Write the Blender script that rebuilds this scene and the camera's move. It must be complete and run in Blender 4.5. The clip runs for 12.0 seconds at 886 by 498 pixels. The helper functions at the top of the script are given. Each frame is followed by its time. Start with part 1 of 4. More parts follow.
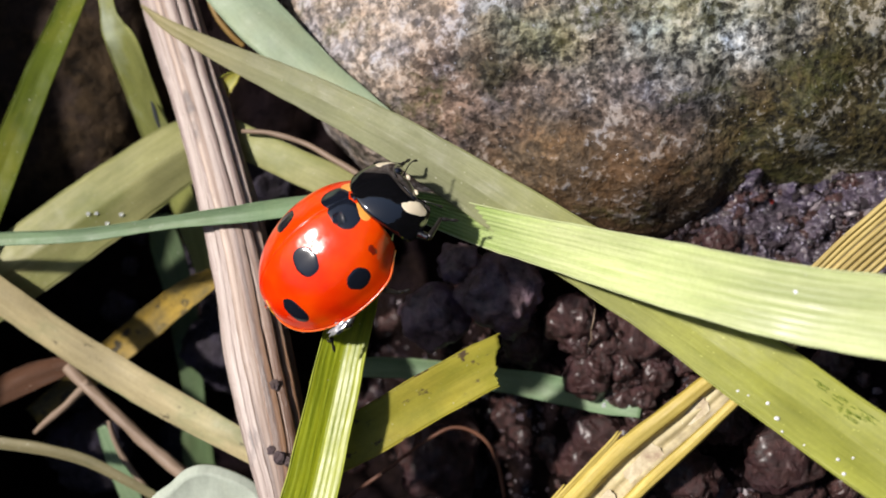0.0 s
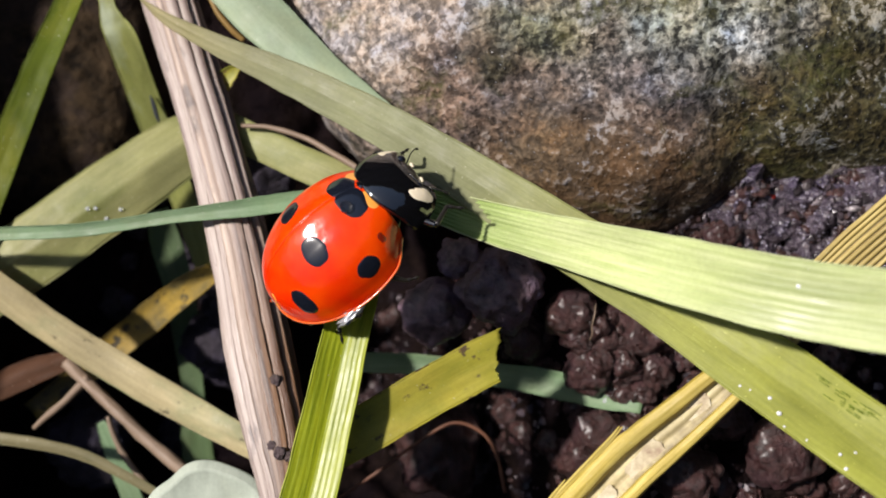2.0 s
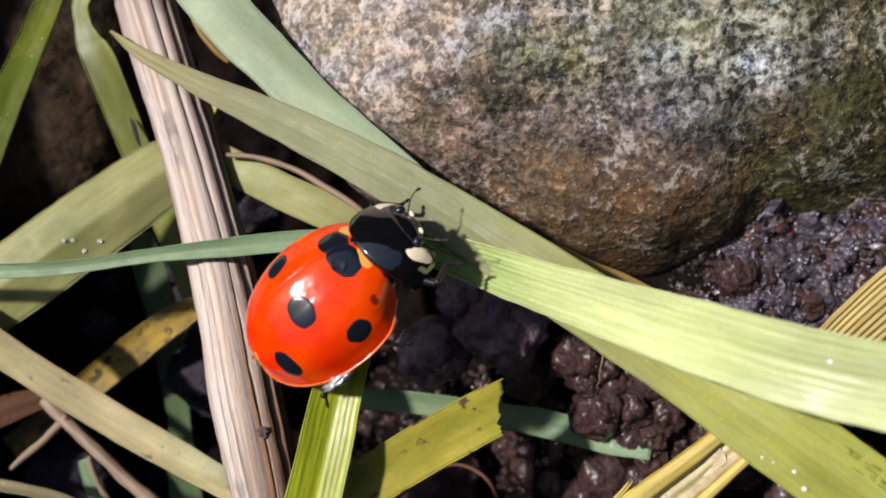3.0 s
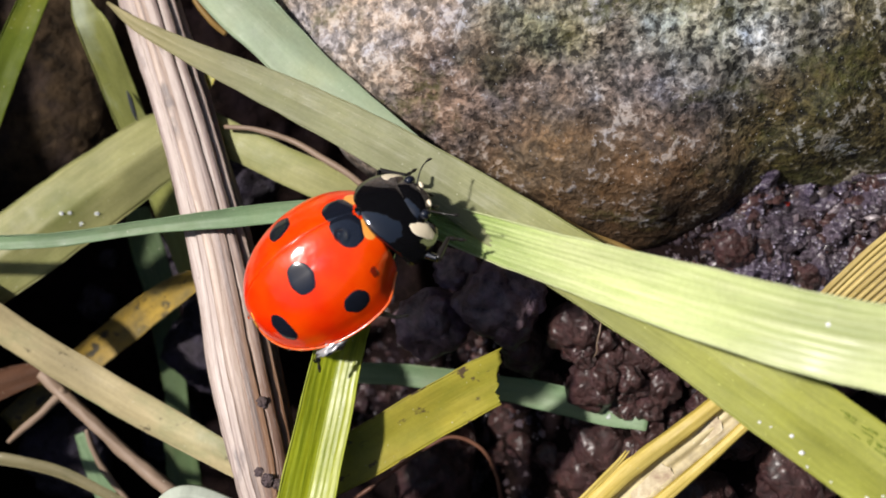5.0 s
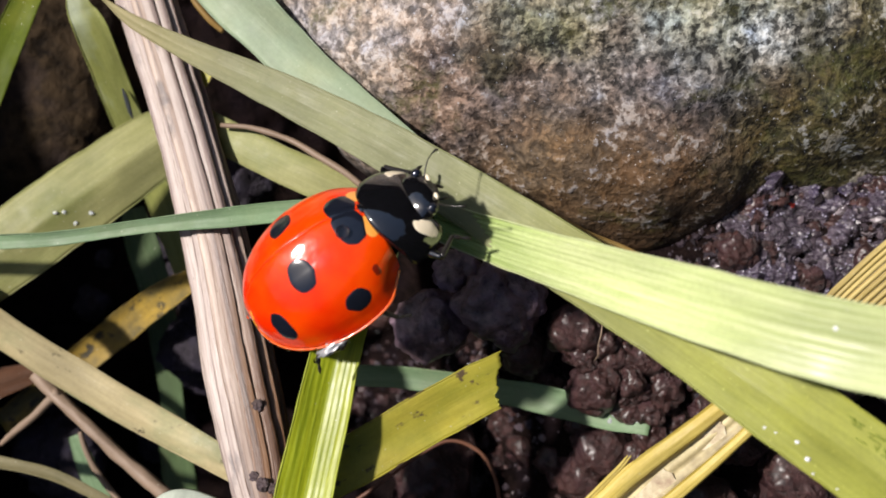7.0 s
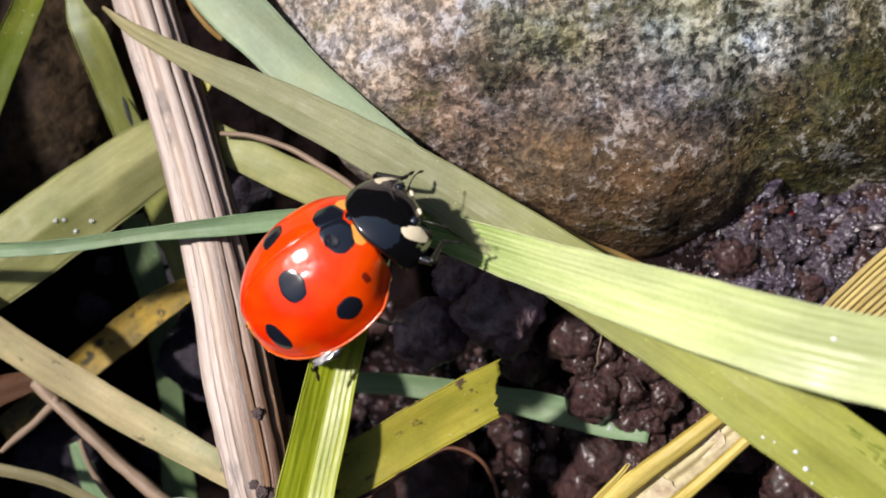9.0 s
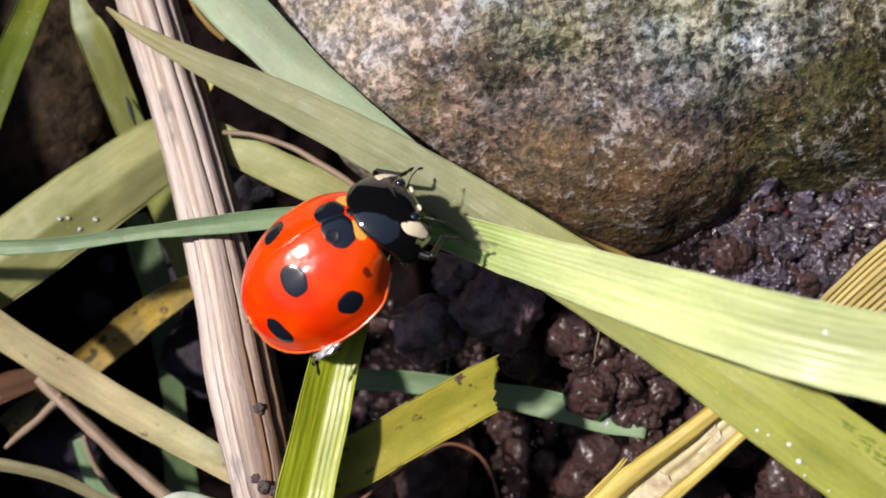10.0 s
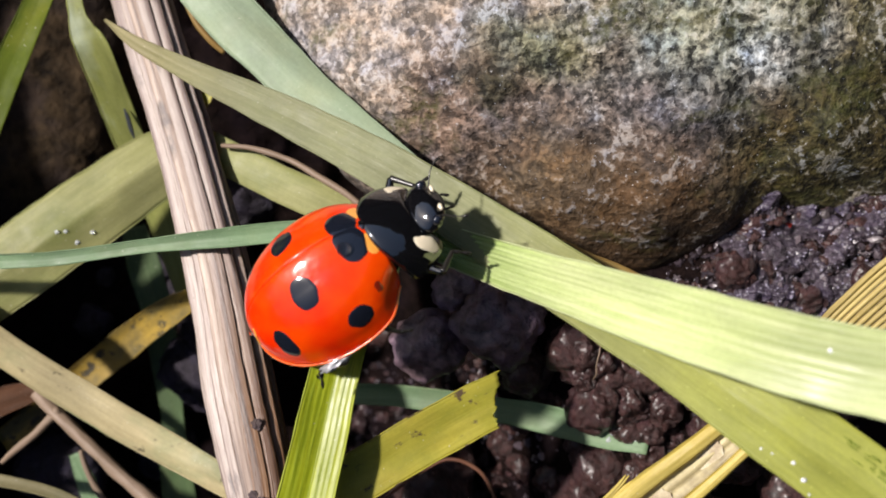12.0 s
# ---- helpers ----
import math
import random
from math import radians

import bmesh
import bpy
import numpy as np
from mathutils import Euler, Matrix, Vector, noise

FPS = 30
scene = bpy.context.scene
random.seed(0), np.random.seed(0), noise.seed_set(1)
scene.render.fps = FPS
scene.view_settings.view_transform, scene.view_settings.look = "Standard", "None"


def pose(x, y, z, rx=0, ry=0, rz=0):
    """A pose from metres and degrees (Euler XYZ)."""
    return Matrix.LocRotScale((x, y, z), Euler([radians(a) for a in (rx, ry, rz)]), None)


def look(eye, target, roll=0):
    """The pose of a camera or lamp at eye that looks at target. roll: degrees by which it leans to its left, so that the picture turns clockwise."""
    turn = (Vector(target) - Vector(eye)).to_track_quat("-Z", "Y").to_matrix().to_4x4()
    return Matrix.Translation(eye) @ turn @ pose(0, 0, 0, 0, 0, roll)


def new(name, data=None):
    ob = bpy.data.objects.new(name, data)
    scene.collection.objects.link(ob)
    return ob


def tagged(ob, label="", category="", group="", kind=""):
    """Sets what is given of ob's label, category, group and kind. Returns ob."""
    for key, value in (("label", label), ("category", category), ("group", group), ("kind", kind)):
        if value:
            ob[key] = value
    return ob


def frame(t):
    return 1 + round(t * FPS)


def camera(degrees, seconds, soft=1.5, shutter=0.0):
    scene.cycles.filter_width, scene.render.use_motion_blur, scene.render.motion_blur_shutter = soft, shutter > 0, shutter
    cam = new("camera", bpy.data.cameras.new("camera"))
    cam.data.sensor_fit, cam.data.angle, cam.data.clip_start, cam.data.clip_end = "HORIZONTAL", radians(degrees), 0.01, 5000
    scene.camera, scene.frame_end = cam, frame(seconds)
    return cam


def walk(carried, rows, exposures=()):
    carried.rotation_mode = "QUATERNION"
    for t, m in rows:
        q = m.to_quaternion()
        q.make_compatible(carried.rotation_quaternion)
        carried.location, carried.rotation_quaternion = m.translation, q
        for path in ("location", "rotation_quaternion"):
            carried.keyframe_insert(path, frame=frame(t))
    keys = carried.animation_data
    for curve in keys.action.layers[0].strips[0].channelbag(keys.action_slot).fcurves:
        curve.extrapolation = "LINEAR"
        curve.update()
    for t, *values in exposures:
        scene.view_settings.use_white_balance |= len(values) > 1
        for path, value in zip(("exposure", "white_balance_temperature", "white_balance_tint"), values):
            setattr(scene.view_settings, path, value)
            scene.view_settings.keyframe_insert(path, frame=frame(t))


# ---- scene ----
# One unit in the tables below is one millimetre.
MM = 0.001
cam = camera(48.0, 12.0, soft=1.8)
cam.data.dof.use_dof, cam.data.dof.focus_distance, cam.data.dof.aperture_fstop = True, 0.031, 100.0
CAMERA_ROWS = [
    (0.0, 0.000, 0.000, 46.000, 0.000, 0.000, 0.000),
    (0.5, -0.017, 0.047, 45.970, -0.038, 0.140, -0.005),
    (1.0, -0.010, 0.095, 45.889, -0.005, 0.149, 0.000),
    (1.5, -0.019, 0.127, 45.825, -0.043, 0.097, -0.017),
    (2.0, -0.078, -0.072, 45.889, -0.180, -0.092, 0.022),
    (2.2, 0.579, 0.164, 44.482, -0.308, 0.628, 0.261),
    (2.5, 0.751, 2.147, 44.614, -1.135, 0.351, -0.062),
    (2.7, 0.175, 2.679, 44.296, -1.651, -0.245, -0.088),
    (3.0, -0.187, 2.230, 43.728, -1.820, -0.373, 0.001),
    (3.2, -0.312, 2.140, 43.286, -1.987, -0.459, 0.014),
    (4.8, -0.353, 1.789, 43.722, -2.570, -0.839, -0.059),
    (5.0, -0.426, 1.652, 43.832, -2.471, -0.887, 0.037),
    (5.5, -0.421, 1.419, 43.791, -2.201, -0.777, 0.179),
    (6.0, -0.473, 1.298, 43.477, -2.245, -0.809, 0.230),
    (6.5, -0.406, 1.522, 43.306, -2.162, -0.771, 0.155),
    (7.0, -0.378, 1.615, 43.311, -2.393, -0.859, 0.235),
    (7.2, -0.379, 1.587, 43.278, -2.377, -0.865, 0.252),
    (8.8, -0.283, 1.835, 43.249, -2.350, -0.795, 0.169),
    (9.0, -0.314, 1.823, 43.343, -2.285, -0.785, 0.178),
    (9.5, -0.321, 1.799, 43.535, -2.296, -0.732, 0.175),
    (10.0, -0.246, 1.663, 43.760, -2.132, -0.693, 0.178),
    (10.5, -0.229, 1.765, 43.662, -1.911, -0.692, 0.174),
    (11.0, -0.271, 1.780, 43.572, -1.781, -0.728, 0.192),
    (11.5, -0.205, 1.831, 43.555, -1.815, -0.727, 0.129),
    (12.0, -0.247, 1.824, 43.490, -1.609, -0.697, 0.232),
]
EXPOSURES = [(0.0, 0.30), (2.5, 0.27), (3.2, 0.25), (5.0, 0.30), (7.0, 0.35), (12.0, 0.35)]
walk(cam, [(t, pose(x * MM, y * MM, z * MM, rx, ry, rz)) for t, x, y, z, rx, ry, rz in CAMERA_ROWS], EXPOSURES)

# ---- light: a low sun under a clear sky ----
SUN_WAY = Vector((-0.61, 0.27, 0.74)).normalized()
sky_world = bpy.data.worlds.new("sky")
scene.world = sky_world
sky_world.use_nodes = True
sky_tree = sky_world.node_tree
sky = sky_tree.nodes.new("ShaderNodeTexSky")
sky.sky_type, sky.sun_disc = "NISHITA", False
sky.dust_density = 1.5
sky.sun_elevation = math.asin(SUN_WAY.z)
sky.sun_rotation = math.atan2(SUN_WAY.x, SUN_WAY.y)
sky_tree.links.new(sky.outputs[0], sky_tree.nodes["Background"].inputs[0])
sky_tree.nodes["Background"].inputs[1].default_value = 0.075
sun = new("sun", bpy.data.lights.new("sun", "SUN"))
sun.data.energy, sun.data.angle, sun.data.color = 5.0, radians(3.0), (1.0, 0.93, 0.88)
sun.matrix_world = look(SUN_WAY, (0, 0, 0))


# ---- materials ----
class Shade:
    """A node material with short calls for the nodes that it needs."""

    def __init__(self, name, space="object"):
        self.m = bpy.data.materials.new(name)
        self.m.use_nodes = True
        self.t = self.m.node_tree
        self.b = self.t.nodes["Principled BSDF"]
        self.out = self.t.nodes["Material Output"]
        if space == "object":
            co = self.t.nodes.new("ShaderNodeTexCoord").outputs["Object"]
            self.co = self.scaled(co, (1000, 1000, 1000))
        else:
            uv = self.t.nodes.new("ShaderNodeUVMap")
            uv.uv_map = "mm"
            self.co = uv.outputs[0]

    def put(self, socket, value):
        if isinstance(value, bpy.types.NodeSocket):
            self.t.links.new(value, socket)
        elif isinstance(value, tuple) and len(value) == 3 and socket.type == "RGBA":
            socket.default_value = (*value, 1)
        else:
            socket.default_value = value

    def set(self, **values):
        for key, value in values.items():
            self.put(self.b.inputs[key.replace("_", " ")], value)
        return self

    def scaled(self, vector, scale):
        n = self.t.nodes.new("ShaderNodeMapping")
        self.put(n.inputs["Vector"], vector)
        n.inputs["Scale"].default_value = scale
        return n.outputs[0]

    def noise(self, scale, detail=4, rough=0.55, stretch=(1, 1, 1), distortion=0.0):
        n = self.t.nodes.new("ShaderNodeTexNoise")
        self.put(n.inputs["Vector"], self.scaled(self.co, stretch))
        n.inputs["Scale"].default_value = scale
        n.inputs["Detail"].default_value, n.inputs["Roughness"].default_value = detail, rough
        n.inputs["Distortion"].default_value = distortion
        return n.outputs[0]

    def cells(self, scale, feature="F1", stretch=(1, 1, 1)):
        n = self.t.nodes.new("ShaderNodeTexVoronoi")
        n.feature = feature
        self.put(n.inputs["Vector"], self.scaled(self.co, stretch))
        n.inputs["Scale"].default_value = scale
        return n.outputs["Distance"], n.outputs["Color"]

    def ramp(self, factor, *stops):
        n = self.t.nodes.new("ShaderNodeValToRGB")
        self.put(n.inputs[0], factor)
        e = n.color_ramp.elements
        while len(e) < len(stops):
            e.new(0.5)
        for el, (at, colour) in zip(e, stops):
            el.position = at
            el.color = (*colour, 1) if isinstance(colour, tuple) else (colour, colour, colour, 1)
        return n.outputs[0]

    def mix(self, factor, a, b, way="MIX"):
        n = self.t.nodes.new("ShaderNodeMix")
        n.data_type, n.blend_type = "RGBA", way
        self.put(n.inputs[0], factor), self.put(n.inputs[6], a), self.put(n.inputs[7], b)
        return n.outputs[2]

    def math(self, way, a, b=0.5, c=0.5):
        n = self.t.nodes.new("ShaderNodeMath")
        n.operation = way
        self.put(n.inputs[0], a), self.put(n.inputs[1], b), self.put(n.inputs[2], c)
        return n.outputs[0]

    def bump(self, height, depth, strength=1.0, before=None):
        n = self.t.nodes.new("ShaderNodeBump")
        n.inputs["Strength"].default_value, n.inputs["Distance"].default_value = strength, depth * MM
        self.put(n.inputs["Height"], height)
        if before is not None:
            self.put(n.inputs["Normal"], before)
        self.put(self.b.inputs["Normal"], n.outputs[0])
        return n.outputs[0]

    def thin(self, colour, share):
        """Lets some light through, as leaves do."""
        tr, mx = self.t.nodes.new("ShaderNodeBsdfTranslucent"), self.t.nodes.new("ShaderNodeMixShader")
        self.put(tr.inputs[0], colour)
        mx.inputs[0].default_value = share
        self.t.links.new(self.b.outputs[0], mx.inputs[1]), self.t.links.new(tr.outputs[0], mx.inputs[2])
        self.t.links.new(mx.outputs[0], self.out.inputs[0])


def leaf_material(name, light, dark, blotch, veins=7.0, vein_share=0.45, blotch_at=0.62, spots=None, spot_at=0.68,
                  rough=0.52, relief=0.02, through_share=0.18, blotch_size=0.35, coat=0.0, along=None, tip=None, gloss=0.35):
    """along, tip: from one x to another (in millimetres) the colour changes by these factors."""
    s = Shade(name, "uv")
    streak = s.noise(veins, 3, 0.6, (1, 0.03, 1))
    fine = s.noise(veins * 4, 2, 0.6, (1, 0.05, 1))
    both = s.mix(0.35, streak, fine)
    colour = s.mix(s.ramp(both, (0.38, 0.0), (0.62, 1.0)), dark, light)
    colour = s.mix(vein_share, s.mix(0.5, dark, light), colour)
    patch = s.ramp(s.noise(blotch_size, 4, 0.6, (1, 0.55, 1)), (blotch_at - 0.1, 0.0), (blotch_at + 0.08, 1.0))
    colour = s.mix(patch, colour, blotch)
    if spots:
        dots = s.ramp(s.noise(1.6, 5, 0.65, (1, 0.6, 1)), (spot_at, 0.0), (spot_at + 0.06, 1.0))
        colour = s.mix(dots, colour, spots)
    fleck = s.ramp(s.noise(9.0, 2, 0.5), (0.70, 0.0), (0.76, 0.45))
    colour = s.mix(fleck, colour, (0.75, 0.74, 0.6))
    grain = s.noise(7.0, 3, 0.7)
    colour = s.mix(0.5, colour, s.mix(1.0, colour, s.ramp(grain, (0.3, 0.86), (0.7, 1.12)), "MULTIPLY"))
    colour = s.mix(1.0, colour, s.ramp(s.noise(0.75, 4, 0.55, (1, 0.3, 1)), (0.32, 0.78), (0.68, 1.18)), "MULTIPLY")
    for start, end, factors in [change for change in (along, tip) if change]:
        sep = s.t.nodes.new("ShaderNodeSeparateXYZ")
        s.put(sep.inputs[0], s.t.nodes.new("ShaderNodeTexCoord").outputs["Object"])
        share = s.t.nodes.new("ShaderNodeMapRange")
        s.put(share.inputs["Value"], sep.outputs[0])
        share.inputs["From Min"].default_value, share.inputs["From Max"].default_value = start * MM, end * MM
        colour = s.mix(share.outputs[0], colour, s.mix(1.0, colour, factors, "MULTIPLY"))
    s.set(Base_Color=colour, Roughness=s.ramp(s.noise(1.2, 3), (0.3, rough - 0.08), (0.7, rough + 0.12)), Coat_Weight=coat, Coat_Roughness=0.3)
    s.put(s.b.inputs["Specular IOR Level"], gloss)
    wide = s.bump(s.noise(0.9, 2, 0.5, (1, 0.4, 1)), relief * 4, 0.6)
    lines = s.bump(both, relief, 1.0, wide)
    s.bump(grain, relief * 0.2, 0.5, lines)
    s.thin(colour, through_share)
    return s.m


# along: darker and greener towards the beetle's end of the blade
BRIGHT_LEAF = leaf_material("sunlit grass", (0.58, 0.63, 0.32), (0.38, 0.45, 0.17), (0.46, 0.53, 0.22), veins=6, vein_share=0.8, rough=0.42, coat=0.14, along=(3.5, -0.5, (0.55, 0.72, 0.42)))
PALE_LEAF = leaf_material("pale grass", (0.265, 0.27, 0.15), (0.155, 0.17, 0.075), (0.225, 0.235, 0.10), veins=8, vein_share=0.45, spots=(0.17, 0.21, 0.03), spot_at=0.70, along=(0.0, 9.0, (1.36, 1.38, 0.42)), tip=(-5.5, -11.0, (1.18, 0.98, 0.92)))
MINT_LEAF = leaf_material("blue-green grass", (0.32, 0.40, 0.27), (0.25, 0.32, 0.20), (0.30, 0.35, 0.21), veins=8, vein_share=0.25, spots=(0.10, 0.12, 0.08), spot_at=0.69)
GREEN_LEAF = leaf_material("fresh green grass", (0.38, 0.42, 0.02), (0.13, 0.18, 0.005), (0.30, 0.34, 0.012), veins=5, vein_share=0.75, rough=0.36, coat=0.1)
RIB_LEAF = leaf_material("pale rib", (0.41, 0.45, 0.045), (0.24, 0.29, 0.02), (0.33, 0.37, 0.04), veins=5)
TEAL_LEAF = leaf_material("dull green grass", (0.2, 0.29, 0.16), (0.11, 0.19, 0.09), (0.18, 0.24, 0.12), veins=9)
SALLOW_LEAF = leaf_material("sallow grass", (0.36, 0.37, 0.12), (0.22, 0.25, 0.06), (0.40, 0.45, 0.32), veins=6, spots=(0.08, 0.08, 0.06), spot_at=0.66)
OLIVE_LEAF = leaf_material("olive grass", (0.36, 0.35, 0.155), (0.22, 0.225, 0.075), (0.19, 0.205, 0.065), veins=5, blotch_at=0.55)
DEEP_LEAF = leaf_material("deep green grass", (0.10, 0.13, 0.006), (0.05, 0.075, 0.003), (0.15, 0.16, 0.010), veins=6, rough=0.6, gloss=0.15)
DARK_LEAF = leaf_material("dark green grass", (0.10, 0.15, 0.06), (0.05, 0.09, 0.035), (0.08, 0.10, 0.04), veins=6)
YELLOW_LEAF = leaf_material("yellowed grass", (0.46, 0.39, 0.05), (0.31, 0.28, 0.03), (0.23, 0.24, 0.025), veins=5, blotch_at=0.56, spots=(0.09, 0.06, 0.03), spot_at=0.60)
TAN_LEAF = leaf_material("withered tan grass", (0.52, 0.44, 0.25), (0.32, 0.265, 0.13), (0.23, 0.25, 0.12), veins=6, spots=(0.11, 0.09, 0.05), spot_at=0.62)
ORANGE_LEAF = leaf_material("orange withered grass", (0.40, 0.27, 0.05), (0.24, 0.16, 0.03), (0.14, 0.11, 0.04), veins=5, blotch_at=0.52, spots=(0.06, 0.05, 0.03), spot_at=0.56, blotch_size=0.8)
BROWN_LEAF = leaf_material("brown dead leaf", (0.11, 0.048, 0.024), (0.05, 0.024, 0.012), (0.16, 0.11, 0.03), veins=5, gloss=0.12)
DULL_LEAF = leaf_material("dull olive-tan grass", (0.25, 0.22, 0.12), (0.14, 0.125, 0.06), (0.10, 0.11, 0.05), veins=6, gloss=0.2)
GREY_LEAF = leaf_material("grey-green felted leaf", (0.50, 0.55, 0.46), (0.40, 0.45, 0.37), (0.44, 0.48, 0.38), veins=3, vein_share=0.2, rough=0.7, spots=(0.16, 0.17, 0.13), spot_at=0.70)
STRAW = leaf_material("golden straw", (0.61, 0.49, 0.14), (0.38, 0.28, 0.04), (0.48, 0.36, 0.09), veins=5, vein_share=0.8, spots=(0.12, 0.08, 0.03), spot_at=0.72, through_share=0.06)
OCHRE_STRAW = leaf_material("ochre straw rib", (0.50, 0.40, 0.15), (0.30, 0.22, 0.06), (0.26, 0.19, 0.06), veins=5, vein_share=0.8, blotch_at=0.58, spots=(0.10, 0.07, 0.03), spot_at=0.62, through_share=0.06)
BROWN_STRAW = leaf_material("brown straw", (0.32, 0.20, 0.06), (0.18, 0.11, 0.03), (0.24, 0.17, 0.05), veins=5, spots=(0.10, 0.06, 0.02), spot_at=0.70, through_share=0.05)
STRAW_INSIDE = leaf_material("grey inside of straw", (0.60, 0.52, 0.28), (0.42, 0.34, 0.19), (0.24, 0.19, 0.10), veins=3, vein_share=0.7, spots=(0.15, 0.11, 0.06), spot_at=0.62, blotch_at=0.55, blotch_size=0.9, through_share=0.04)


def stem_material(name, pale, mid_tone, dark, lower=None):
    """lower: factors by which the fibre browns towards its lower end."""
    s = Shade(name, "uv")
    streak = s.noise(4.0, 3, 0.55, (1, 0.012, 1))
    fine = s.noise(22, 3, 0.6, (1, 0.03, 1))
    colour = s.ramp(streak, (0.34, dark), (0.45, mid_tone), (0.60, pale))
    colour = s.mix(s.ramp(fine, (0.35, 0.4), (0.55, 0.0)), colour, mid_tone)
    stain = s.ramp(s.noise(0.8, 5, 0.6, (1, 0.4, 1)), (0.60, 0.0), (0.70, 0.75))
    colour = s.mix(stain, colour, dark)
    dots = s.ramp(s.noise(4.5, 3, 0.6, (1, 0.7, 1)), (0.68, 0.0), (0.74, 0.8))
    colour = s.mix(dots, colour, (0.05, 0.035, 0.035))
    if lower:
        sep = s.t.nodes.new("ShaderNodeSeparateXYZ")
        s.put(sep.inputs[0], s.t.nodes.new("ShaderNodeTexCoord").outputs["Object"])
        share = s.t.nodes.new("ShaderNodeMapRange")
        s.put(share.inputs["Value"], s.math("MULTIPLY_ADD", s.noise(0.5, 3), 4 * MM, sep.outputs[1]))
        share.inputs["From Min"].default_value, share.inputs["From Max"].default_value = 4.5 * MM, -2.0 * MM
        colour = s.mix(share.outputs[0], colour, s.mix(1.0, colour, lower, "MULTIPLY"))
    s.set(Base_Color=colour, Roughness=0.42)
    s.bump(s.mix(0.4, streak, fine), 0.05)
    return s.m


def stone_material(name, zones=()):
    """zones: x, y, radius, strength, colour of broad stains and darker or paler areas with soft, uneven borders,
    and where the grains show less, by how much."""
    s = Shade(name)
    broad = s.noise(0.20, 5, 0.6, distortion=0.5)
    mid = s.noise(1.0, 6, 0.62)
    fine = s.noise(3.2, 4, 0.7)
    colour = s.ramp(broad, (0.34, (0.07, 0.052, 0.042)), (0.47, (0.16, 0.13, 0.11)), (0.62, (0.28, 0.24, 0.21)))
    warp = s.t.nodes.new("ShaderNodeTexNoise")
    s.put(warp.inputs["Vector"], s.co)
    warp.inputs["Scale"].default_value, warp.inputs["Detail"].default_value = 0.45, 5
    move = s.t.nodes.new("ShaderNodeVectorMath")
    move.operation = "MULTIPLY_ADD"
    s.put(move.inputs[0], warp.outputs["Color"]), s.put(move.inputs[2], s.co)
    move.inputs[1].default_value = (3.2, 3.2, 0)
    calms = []
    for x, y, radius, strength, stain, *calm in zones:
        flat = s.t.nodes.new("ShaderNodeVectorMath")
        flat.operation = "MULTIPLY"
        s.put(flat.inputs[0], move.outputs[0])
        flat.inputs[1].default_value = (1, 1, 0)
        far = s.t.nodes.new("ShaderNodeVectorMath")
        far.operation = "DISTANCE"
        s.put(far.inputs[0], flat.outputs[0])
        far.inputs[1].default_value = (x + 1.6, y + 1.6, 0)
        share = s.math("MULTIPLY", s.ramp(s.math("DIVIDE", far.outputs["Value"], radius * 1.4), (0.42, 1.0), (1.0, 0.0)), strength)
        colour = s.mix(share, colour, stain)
        calms += [(share, c) for c in calm]
    # mineral grains: fine mottling, single grains with their own tone, and broad clouds of darker and paler ones
    cell, own = s.cells(4.6)
    speck = s.noise(4.0, 3, 0.68, distortion=0.25)
    tone = s.mix(0.34, s.ramp(speck, (0.28, 0.0), (0.72, 1.0)), s.ramp(own, (0.15, 0.0), (0.85, 1.0)))
    tone = s.mix(0.34, tone, s.ramp(mid, (0.25, 0.0), (0.75, 1.0)))
    plain = colour
    colour = s.mix(1.0, colour, s.ramp(tone, (0.34, 0.12), (0.45, 0.56), (0.54, 0.92), (0.68, 1.65)), "MULTIPLY")
    for share, calm in calms:
        colour = s.mix(s.math("MULTIPLY", share, calm), colour, plain)
    frost = s.ramp(s.math("MULTIPLY", tone, s.ramp(s.noise(0.5, 4, 0.6), (0.40, 0.6), (0.62, 1.15))), (0.60, 0.0), (0.74, 0.32))
    colour = s.mix(frost, colour, (0.50, 0.50, 0.50))
    glint = s.ramp(s.noise(7.5, 3, 0.6), (0.67, 0.0), (0.72, 0.6))
    colour = s.mix(glint, colour, (0.58, 0.58, 0.60))
    moss = s.math("MULTIPLY", s.ramp(s.noise(0.28, 4, 0.6, distortion=0.8), (0.54, 0.0), (0.64, 0.6)), s.ramp(fine, (0.42, 0.9), (0.58, 0.1)))
    colour = s.mix(moss, colour, (0.085, 0.085, 0.022))
    cast = s.ramp(s.noise(0.9, 4, 0.6), (0.36, (1.08, 0.99, 0.90)), (0.5, (1.0, 1.0, 1.0)), (0.64, (0.88, 0.97, 1.16)))
    colour = s.mix(1.0, colour, cast, "MULTIPLY")
    s.set(Base_Color=colour, Roughness=s.ramp(fine, (0.3, 0.55), (0.7, 0.85)), Specular_IOR_Level=0.3)
    one = s.bump(mid, 0.32, 0.8)
    two = s.bump(tone, 0.06, 0.8, one)
    s.bump(fine, 0.03, 0.8, two)
    return s.m


def pith_material(name):
    s = Shade(name)
    colour = s.ramp(s.noise(1.3, 5, 0.65), (0.36, (0.34, 0.25, 0.17)), (0.52, (0.55, 0.47, 0.31)), (0.66, (0.68, 0.62, 0.46)))
    s.set(Base_Color=colour, Roughness=0.65)
    s.bump(s.noise(3.5, 3, 0.6), 0.03)
    return s.m


